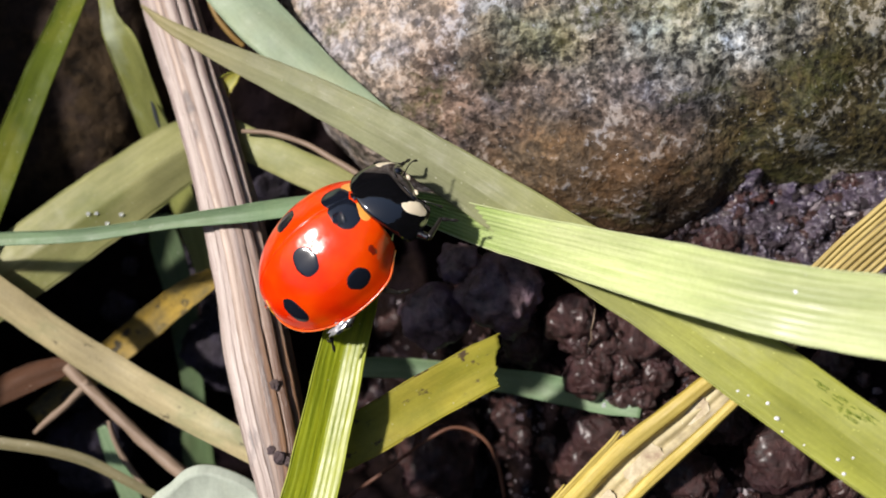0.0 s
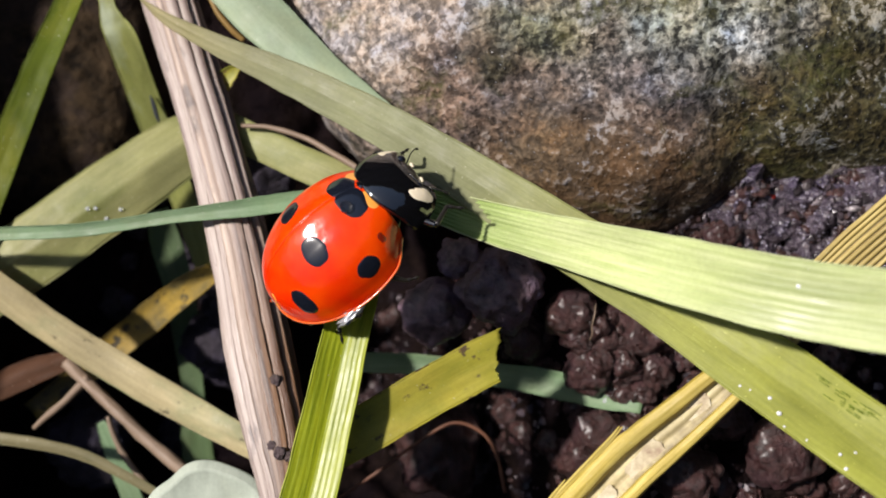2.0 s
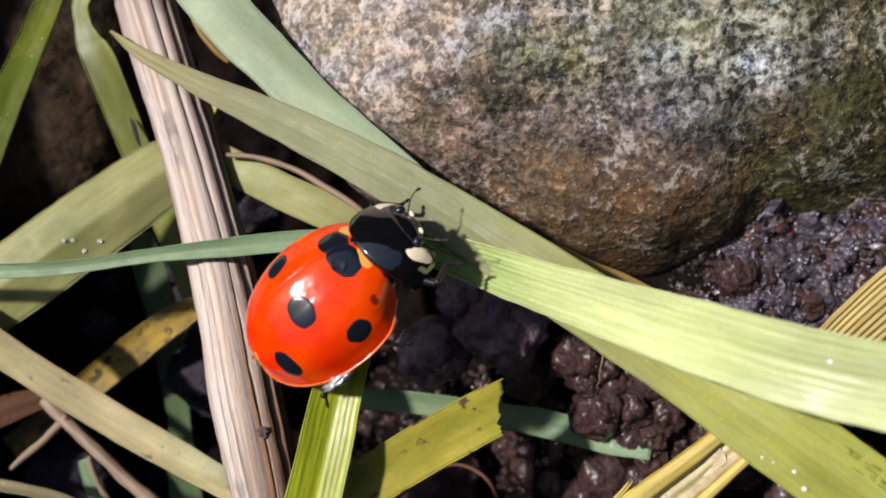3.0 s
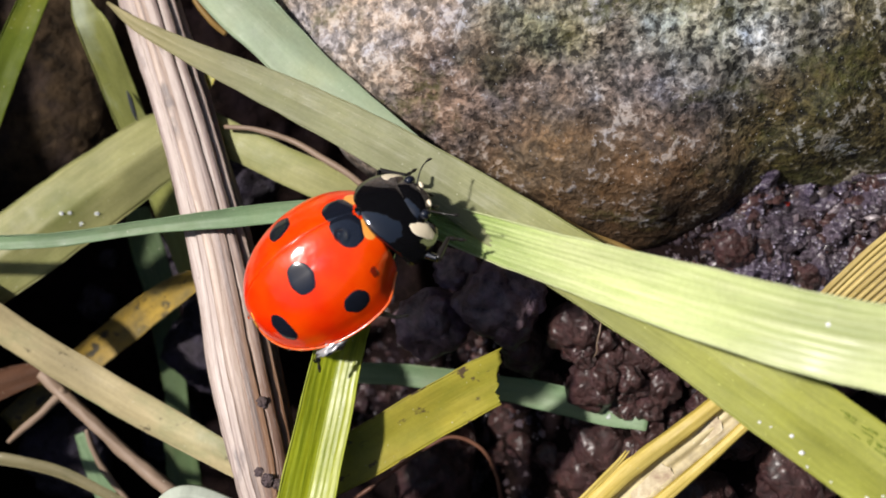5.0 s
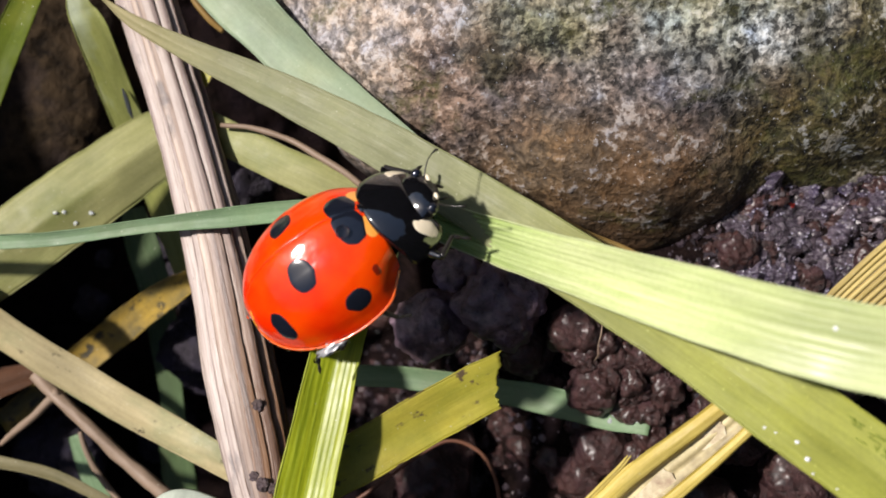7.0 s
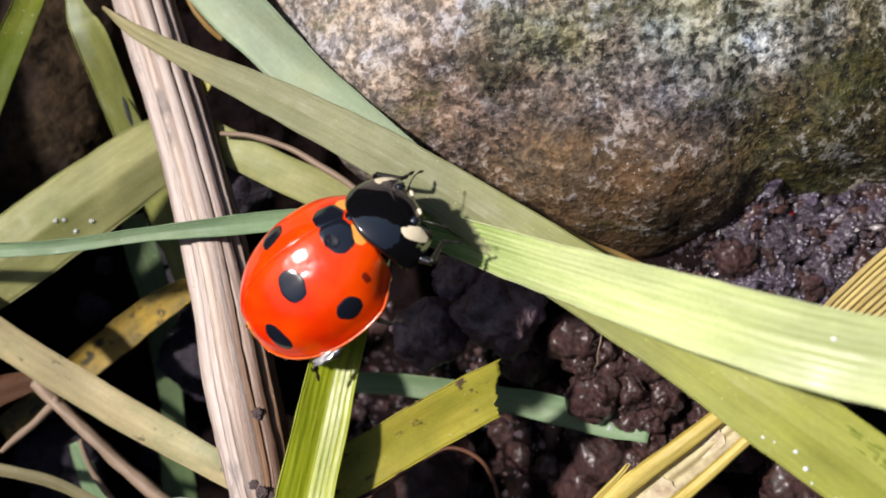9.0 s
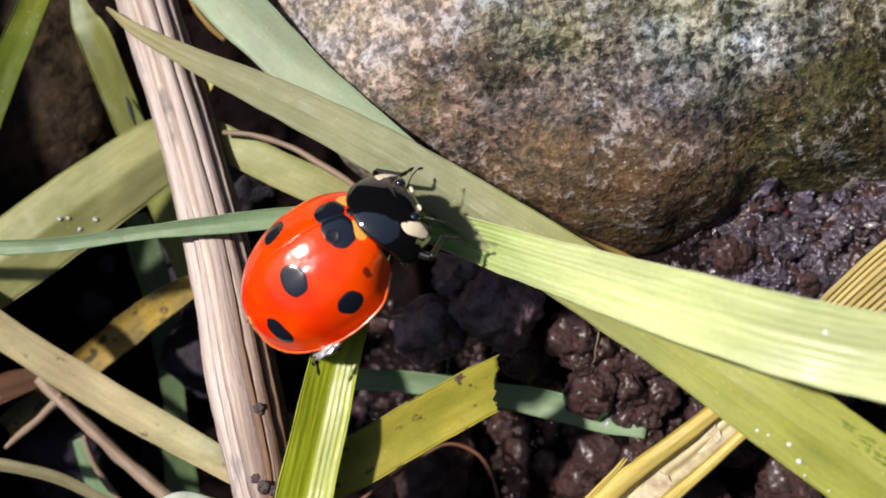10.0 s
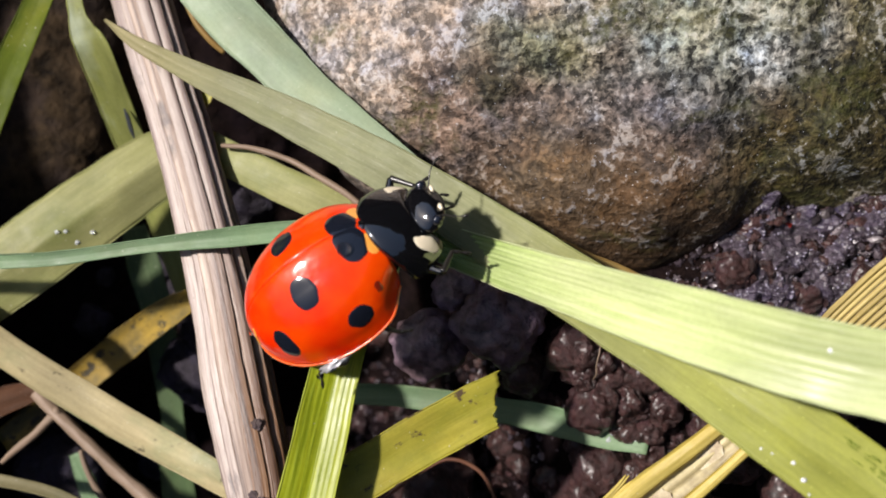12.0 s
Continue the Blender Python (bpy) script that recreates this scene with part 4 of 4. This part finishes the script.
tube_thing("rootlet", "hair-thin pale upright rootlet between soil crumbs", "root", [(5.36, -2.1, 10.9, 0.03), (5.30, -2.5, 11.0, 0.055), (5.22, -2.9, 10.9, 0.045), (5.24, -3.2, 10.8, 0.05), (5.18, -3.45, 10.5, 0.03)], ROOT, rough=0.3)


def build_grey_leaf():
    """A small cupped leaf with a rounded, rolled rim."""
    rings, around = 26, 80
    verts, uvs = [], []
    for i in range(rings):
        r = i / (rings - 1)
        for k in range(around):
            a = 2 * math.pi * k / around
            e = 1 + 0.06 * noise.noise((math.cos(a) * 1.5, math.sin(a) * 1.5, 8.0)) - 0.10 * math.exp(-((math.degrees(a) - 128) / 16) ** 2)
            x, y = -8.05 + 2.45 * e * r * math.cos(a), -9.75 + 2.3 * e * r * math.sin(a)
            z = 11.6 + 0.5 * r * r - 0.35 * smoothstep(0.88, 1.0, r) + 0.12 * noise.noise((x * 0.8, y * 0.8, 2.0)) + 0.12 * (x + 8.2)
            verts.append((x, y, z))
            uvs.append((x, y))
    n = len(verts)
    verts += [(x, y, z - 0.14) for x, y, z in verts]
    faces = grid_faces(rings, around, True) + grid_faces(rings, around, True, n, True)
    o = (rings - 1) * around
    faces += [(o + k, o + n + k, o + n + (k + 1) % around, o + (k + 1) % around)[::-1] for k in range(around)]
    tagged(link("round_leaf", verts, faces, GREY_LEAF, uvs=uvs + uvs), "small rounded grey-green leaf with a pale rim", "leaf")


build_grey_leaf()
z = 0.05 + max(v.co.z for v in torn_blade.data.vertices if abs(v.co.y / MM - 5.5) < 0.3) / MM
v, f, uv = tube_mesh([(-11.93, 6.05, z + 0.18, 0.05), (-11.84, 5.75, z + 0.07, 0.17), (-11.74, 5.25, z - 0.10, 0.17), (-11.66, 4.95, z - 0.22, 0.05)], 6, 8, flat=0.3)
link("slit", v, f, SLIT, torn_blade, "dark slit", uv)



# ---- dew and pale grains ----
def surface_z(ob, x, y):
    """Height of a blade's upper side near x, y."""
    co = np.array([v.co[:] for v in ob.data.vertices]) / MM
    co = co[: len(co) // 2]
    return float(co[np.argmin(np.hypot(co[:, 0] - x, co[:, 1] - y)), 2])


def drop(ob, x, y, r, label, flat=0.6, material=None, name="dew_drop", category="dew drop"):
    r *= 0.6
    made = part(name, ball(3, (r, r * 0.85, r * flat), 0.12, 1.2, x), material or WATER, None)
    made.matrix_basis = pose(x * MM, y * MM, (surface_z(ob, x, y) + r * flat * 0.5) * MM)
    return tagged(made, label, category, category + "s")


for x, y, r in [(8.92, -4.24, 0.10), (9.1, -4.62, 0.12), (8.2, -3.95, 0.07), (8.45, -4.05, 0.05), (9.2, -4.95, 0.06), (9.75, -5.3, 0.08), (10.5, -5.6, 0.08), (10.6, -5.95, 0.10), (10.9, -5.55, 0.06), (10.1, -4.9, 0.05)]:
    drop(long_blade, x, y, r, "tiny white grain stuck on the pale blade", 0.5, CRYSTAL, "pale_grain", "grain")
for k in range(6):
    drop(broad_blade, -13.45 + random.gauss(0, 0.42), 1.2 + random.gauss(0, 0.2), random.uniform(0.06, 0.16), "clear glinting dew drop on a grass blade", 0.4)
for k in range(7):
    drop(dew_blade, random.uniform(6.0, 7.1), -5.75 + random.gauss(0, 0.12), random.uniform(0.07, 0.18), "clear glinting dew drop on a grass blade", 0.45)
for k in range(26):
    along_blade, over = random.uniform(-0.75, 0.9), random.uniform(0.0, 0.62)
    x, y = 10.55 + 0.8 * along_blade + 0.42 * over, -4.15 - 0.57 * along_blade + 0.56 * over - 0.2
    rows = []
    for f in (-0.5, -0.15, 0.15, 0.5):
        px, py = x + 0.8 * 0.34 * f, y - 0.57 * 0.34 * f
        rows.append((px, py, surface_z(long_blade, px, py) + 0.012, 0.035 * (1 - 1.2 * abs(f))))
    v, f, uv = tube_mesh(rows, 4, 6, seed=k)
    link("vein_streak", v, f, VEIN, long_blade, "short dark green vein streak" if k == 0 else "", uv)
drop(sun_blade, 8.85, -1.08, 0.12, "tiny pale grain on the bright blade", 0.5, CRYSTAL, "pale_grain", "grain")


# ---- the beetle, in its own space: x forward, y to its left, z up ----
SIZE = 0.95
LONG, WIDE, HIGH = 2.85, 2.3, 2.1
FRONT = 41.0  # degrees: where the wing cases begin


def shell(alpha, theta, lift=0.0):
    """A point of the wing cases: alpha from the front (0) to the tail (180), theta from the seam (0) out to the rim (90, to the right; minus: left)."""
    a, t = math.radians(alpha), math.radians(theta)
    fat = max(0.0, math.sin(a)) ** 0.92
    fat *= 1 - 0.14 * smoothstep(45, 90, abs(theta)) * smoothstep(66, FRONT, alpha)
    x, y, z = LONG * math.cos(a), -WIDE * fat * math.sin(t), HIGH * fat * math.cos(t)
    rim = smoothstep(80, 90, abs(theta))
    y -= math.copysign(0.07 * rim * fat, theta)
    z -= 0.016 * math.exp(-(theta / 1.1) ** 2) + 0.13 * smoothstep(0, 25, abs(theta)) * fat
    x -= 0.30 * (abs(theta) / 90) ** 3 * smoothstep(75, FRONT, alpha)
    n = Vector((x / LONG ** 2, y / WIDE ** 2, z / HIGH ** 2)).normalized()
    return (Vector((x, y, z)) + n * lift) * SIZE


def shell_patch(name, material, parent, alpha, theta, ra, rt, seed, side, lift=0.014, uneven=0.12, label=""):
    rings, around = 10, 64
    verts = []
    spread = WIDE * math.sin(math.radians(alpha)) ** 0.92
    for i in range(rings):
        r = i / (rings - 1)
        for k in range(around):
            a = 2 * math.pi * k / around
            q = r * (1 + uneven * noise.noise((math.cos(a) * 1.6, math.sin(a) * 1.6, seed)))
            al = alpha + math.degrees(q * ra * math.cos(a) / LONG)
            th = theta + math.degrees(q * rt * math.sin(a) / spread)
            al = max(al, FRONT + 0.5)
            th = max(th, -0.34) if side > 0 else min(th, 0.30)
            verts.append(shell(al, th, lift * (1 - r ** 8) - 0.004 * r ** 8))
    faces = grid_faces(rings, around, True, flip=True)
    return link(name, verts, faces, material, parent, label)


def build_beetle():
    beetle = tagged(new("ladybird"), "glossy red ladybird with seven black spots on green blades", "ladybird")
    for side in (1, -1):
        verts = []
        rows, cols = 60, 44
        for i in range(rows):
            al = FRONT + (180 - FRONT) * (i / (rows - 1)) ** 1.0
            for j in range(cols):
                th = side * (0.3 + 89.7 * (j / (cols - 1)) ** 1.35)
                verts.append(shell(al, th))
        n = len(verts)
        verts += [v - Vector((v.x, v.y, v.z)).normalized() * 0.06 for v in verts]
        faces = grid_faces(rows, cols, flip=side > 0) + grid_faces(rows, cols, base=n, flip=side < 0)
        for i in range(rows - 1):
            for e in (0, cols - 1):
                a, b = i * cols + e, (i + 1) * cols + e
                faces.append((a, b, b + n, a + n))
        for j in range(cols - 1):
            faces.append((j, j + 1, j + 1 + n, j + n))
        case = link("wing_case", verts, faces, RED, beetle)
        for k, (al, th, ra, rt) in enumerate([(98, 25.5, 0.43, 0.52), (79, 66, 0.42, 0.40), (130, 56, 0.36, 0.60)]):
            shell_patch("spot", SPOT, case, al, side * th, ra, rt, 3.1 * k + side, side, label="black spot" if k == 0 else "")
        shell_patch("spot", SPOT, case, 58, side * (12 if side > 0 else 10), 0.56, 0.60 if side > 0 else 0.52, 9.0 + side, side)
        shell_patch("shoulder_mark", AMBER, case, FRONT + 5.5, side * 21, 0.30, 0.34, 5.0 + side, side, 0.010, label="small orange-yellow patch")
        if side > 0:
            shell_patch("dim_mark", SMEAR, case, 59, 57, 0.13, 0.22, 7.4, side, 0.006, 0.3, "dim brown-red smear")
            line = [(*shell(152 + 3.0 * k, 20 + 9 * k + 4 * math.sin(k * 2.3), 0.012), 0.035) for k in range(6)]
            link("scratch", *tube_mesh(line, 5, 6, rough=0.5, seed=3)[:2], SCRATCH, case, "fine yellow scratch near the tail")
        edge = [(*shell(FRONT + 2 + (177 - FRONT) * k / 40, side * 89.5, 0.035), 0.075 + 0.02 * noise.noise((k * 0.7, side, 0.0))) for k in range(41)]
        link("rim", *tube_mesh(edge, 3, 8)[:2], RIM, case, "thin translucent orange rim")
    part("abdomen", ball(4, (2.55 * SIZE, 2.0 * SIZE, 0.75 * SIZE), 0.03, 2, 1, (-0.15, 0, 0.05)), BLACK, beetle)

    # neck shield
    rows, cols = 30, 48
    shield = []

    def shield_point(s, th, lift=0.0):
        t = math.radians(th)
        w = 1.54 + 0.12 * math.sin(math.pi * s) - 0.50 * s ** 2.2
        h = 1.56 - 0.70 * s ** 1.5
        bow = math.sin(t) ** 2
        x = 1.92 + 1.46 * s + 0.20 * s * bow * bow + (1 - s) * 0.36 * bow
        y, z = -w * math.sin(t), 0.05 + (h - 0.05) * math.cos(t)
        y -= math.copysign(0.06 * smoothstep(76, 90, abs(th)), th)
        fall = 0.10 * smoothstep(0.90, 1.0, s) + 0.08 * smoothstep(0.08, 0.0, s)
        n = Vector((0.25, y / w ** 2, z / h ** 2)).normalized()
        return (Vector((x, y, z)) + n * (lift - fall)) * SIZE

    for i in range(rows):
        for j in range(cols):
            shield.append(shield_point(i / (rows - 1), -90 + 180 * j / (cols - 1)))
    n = len(shield)
    shield += [v * 1.0 - Vector((0.0, 0.0, 0.10)) for v in shield]
    faces = grid_faces(rows, cols, flip=True) + grid_faces(rows, cols, base=n)
    for j in range(cols - 1):
        faces += [(j, j + 1, j + 1 + n, j + n), (n - cols + j, n - cols + j + 1, 2 * n - cols + j + 1, 2 * n - cols + j)]
    neck = link("neck_shield", shield, faces, BLACK, beetle)
    for side in (1, -1):
        rings, around = 8, 32
        verts = []
        for i in range(rings):
            r = i / (rings - 1)
            for k in range(around):
                a = 2 * math.pi * k / around
                q = r * (1 + 0.42 * noise.noise((math.cos(a) * 1.4, math.sin(a) * 1.4, 4.0 * side)))
                s = min(0.95, 0.77 + q * (0.135 + 0.05 * math.sin(2 * a)) * math.cos(a))
                verts.append(shield_point(s, side * min(87.0, 63 + q * 23 * math.sin(a)), 0.014 * (1 - r ** 8) - 0.004 * r ** 8))
        link("white_patch", verts, grid_faces(rings, around, True, flip=side > 0), IVORY, neck, "ivory white corner patch")
    part("shield_plate", ball(3, (0.16, 0.18, 0.05), 0.05, 1, 2, (1.90 * SIZE, 0, 1.54 * SIZE)), BLACK, beetle)

    # head, which moves in and out under the shield
    head = part("head", ball(4, (0.54, 0.80, 0.36), 0.06, 1.8, 3), BLACK, beetle)
    for side in (1, -1):
        part("eye", ball(3, (0.17, 0.15, 0.17), 0.0, at=(0.18, -0.64 * side, 0.17)), SPOT, head)
        part("white_spot", ball(3, (0.06, 0.11, 0.05), 0.25, 2, side, at=(0.42, -0.34 * side, 0.25)), IVORY, head, "small ivory spot between the eyes")
        v, f, uv = tube_mesh([(0.35, -0.50 * side, 0.10, 0.055), (0.47, -0.68 * side, 0.22, 0.045), (0.62, -0.86 * side, 0.32, 0.04), (0.80, -1.0 * side, 0.36, 0.04), (0.93, -1.06 * side, 0.36, 0.085), (1.02, -1.08 * side, 0.34, 0.05)], 6, 8)
        link("antenna", v, f, HAIRY, head, "short clubbed antenna", uv)
        v, f, uv = tube_mesh([(0.42, -0.20 * side, -0.10, 0.08), (0.58, -0.26 * side, -0.12, 0.07), (0.70, -0.22 * side, -0.2, 0.10), (0.78, -0.2 * side, -0.24, 0.05)], 5, 8)
        link("feeler", v, f, HAIRY, head, "short mouth feeler", uv)
    part("upper_lip", ball(3, (0.16, 0.34, 0.14), 0.05, 2, 1, (0.42, 0, 0.02)), HAIRY, head)

    def leg(side, hip, knee, ankle, toe, thick=0.30):
        root = link("leg", *tube_mesh([(*hip, thick * 0.9), (*[(2 * a + b) / 3 for a, b in zip(hip, knee)], thick), (*[(a + 4 * b) / 5 for a, b in zip(hip, knee)], thick * 0.8), (*knee, thick * 0.6)], 6, 12)[:2], BLACK, beetle, "jointed glossy black leg")
        link("shin", *tube_mesh([(*knee, thick * 0.62), (*[(a + b) / 2 for a, b in zip(knee, ankle)], thick * 0.5), (*ankle, thick * 0.42)], 6, 10)[:2], HAIRY, root)
        mid = [(a + b) / 2 for a, b in zip(ankle, toe)]
        link("foot", *tube_mesh([(*ankle, thick * 0.30), (*[(a + b) / 2 for a, b in zip(ankle, mid)], thick * 0.42), (*mid, thick * 0.24), (*[(a + b) / 2 for a, b in zip(mid, toe)], thick * 0.36), (*toe, thick * 0.12)], 5, 8)[:2], HAIRY, root)
        return root

    legs = {}
    for side, tag in ((-1, "r"), (1, "l")):
        legs["front_" + tag] = leg(side, (2.2, 0.7 * side, -0.1), (2.95, 1.82 * side, -0.05), (3.45, 1.25 * side, -0.35), (3.85, 1.45 * side, -0.70), 0.32)
        legs["mid_" + tag] = leg(side, (0.5, 0.9 * side, -0.3), (0.75, 2.15 * side, -0.25), (0.95, 2.3 * side, -0.6), (1.3, 2.35 * side, -0.85), 0.30)
        legs["hind_" + tag] = leg(side, (-0.1, 1.2 * side, -0.4), (-0.75, 2.3 * side, -0.30), (-1.6, 1.95 * side, -0.55), (-1.9, 2.2 * side, -1.0), 0.30)
    part("wing_tip", ball(3, (0.52, 0.17, 0.10), 0.7, 2.4, 5, (-0.95, -2.18, -0.20)), SILVER, beetle, "silvery crumpled tip of the folded wing")
    part("foot_bead", ball(3, (0.10, 0.10, 0.13), 0.2, 1.5, 2, (-1.68, -2.04, -0.58)), BEAD, legs["hind_r"], "clear bead on the foot")
    part("tail_bead", ball(2, (0.07, 0.07, 0.07), 0.0, at=(-2.68, -0.15, 0.42)), BEAD, beetle, "tiny water bead at the tail")
    for k, (al, size) in enumerate(((112, 0.035), (121, 0.05), (131, 0.03), (141, 0.055), (150, 0.035), (158, 0.05), (95, 0.03))):
        part("rim_bead", ball(2, (size, size, size), 0.0, at=shell(al, 89, 0.07)), BEAD, beetle, "tiny water bead at the rim" if k == 0 else "")
    part("water_bead", ball(3, (0.19, 0.19, 0.19), 0.0, at=shell(64.5, 15, 0.05)), BEAD, beetle, "clear water bead on the wing case")
    return beetle, head, legs


beetle, beetle_head, beetle_legs = build_beetle()


def motions():
    body = [
        (0.0, -3.399, -0.173, 14.557, -37.86, -9.07, 40.01),
        (0.5, -3.390, -0.170, 14.617, -37.23, -5.91, 40.10),
        (1.0, -3.339, -0.079, 14.600, -36.71, -5.67, 41.58),
        (1.5, -3.370, -0.072, 14.610, -36.48, -5.06, 41.37),
        (2.0, -3.269, -0.058, 14.670, -36.11, -5.13, 41.83),
        (2.5, -3.325, -0.245, 14.614, -38.23, -4.67, 40.51),
        (3.0, -3.306, -0.244, 14.666, -37.53, -4.75, 39.17),
        (5.0, -3.319, -0.161, 14.625, -34.76, -6.45, 34.39),
        (5.5, -3.200, -0.145, 14.726, -35.54, -5.00, 33.58),
        (6.0, -3.271, -0.130, 14.748, -33.96, -4.63, 33.17),
        (6.5, -3.155, -0.077, 14.711, -34.57, -4.94, 33.53),
        (7.0, -3.183, -0.096, 14.715, -35.64, -5.95, 34.37),
        (9.0, -3.312, -0.077, 14.619, -37.33, -9.81, 36.71),
        (9.5, -3.338, -0.049, 14.646, -36.37, -8.65, 36.64),
        (10.0, -3.318, -0.047, 14.661, -36.98, -9.05, 36.52),
        (10.5, -3.246, -0.068, 14.633, -36.78, -7.73, 36.61),
        (11.0, -3.233, -0.065, 14.641, -35.45, -6.86, 35.62),
        (11.5, -3.206, -0.036, 14.679, -35.82, -6.01, 35.87),
        (12.0, -3.116, 0.042, 14.700, -34.00, -6.00, 35.00)]
    walk(beetle, [(t, pose(x * MM, y * MM, z * MM, rx, ry, rz)) for t, x, y, z, rx, ry, rz in body])
    # the long blade sways a little about its far end when the place is touched
    pivot = pose(8.9 * MM, -4.2 * MM, 0)
    walk(long_blade, [(t, pivot @ pose(0, 0, 0, 0, 0, a) @ pivot.inverted()) for t, a in ((0.0, 0.0), (2.0, 0.0), (2.5, 1.2), (3.0, 1.2), (12.0, 1.15))])
    # seconds, how far the head is pushed out, its nod in degrees
    nods = [(0.0, 2.92, 58), (2.0, 2.92, 58), (3.0, 3.02, 30), (5.0, 3.15, 28), (5.5, 3.40, 12), (6.5, 3.38, 16), (7.0, 3.3, 18), (9.0, 3.0, 48), (10.0, 3.0, 48), (10.5, 3.08, 38), (11.0, 3.2, 20), (11.5, 3.38, 12), (12.0, 3.5, 8)]
    walk(beetle_head, [(t, pose(x * MM, -0.1 * MM, 0.5 * MM, 0, nod, -4)) for t, x, nod in nods])
    # the front legs reach out, fold and lift
    for key, hip, turns in (("front_r", (2.2, -0.7, -0.1), ((0.0, -6, 0), (2.0, -8, 0), (3.0, -2, 0), (5.0, 0, 0), (12.0, 0, 0))),
                            ("front_l", (2.2, 0.7, -0.1), ((0.0, 14, 6), (5.0, 12, 4), (5.5, 2, -6), (6.5, 8, 0), (9.0, 12, 4), (10.5, 10, 0), (11.0, 2, -8), (11.5, -4, -16), (12.0, -8, -18)))):
        h = pose(*[c * MM for c in hip])
        walk(beetle_legs[key], [(t, h @ pose(0, 0, 0, 0, lift, turn) @ h.inverted()) for t, turn, lift in turns])


motions()
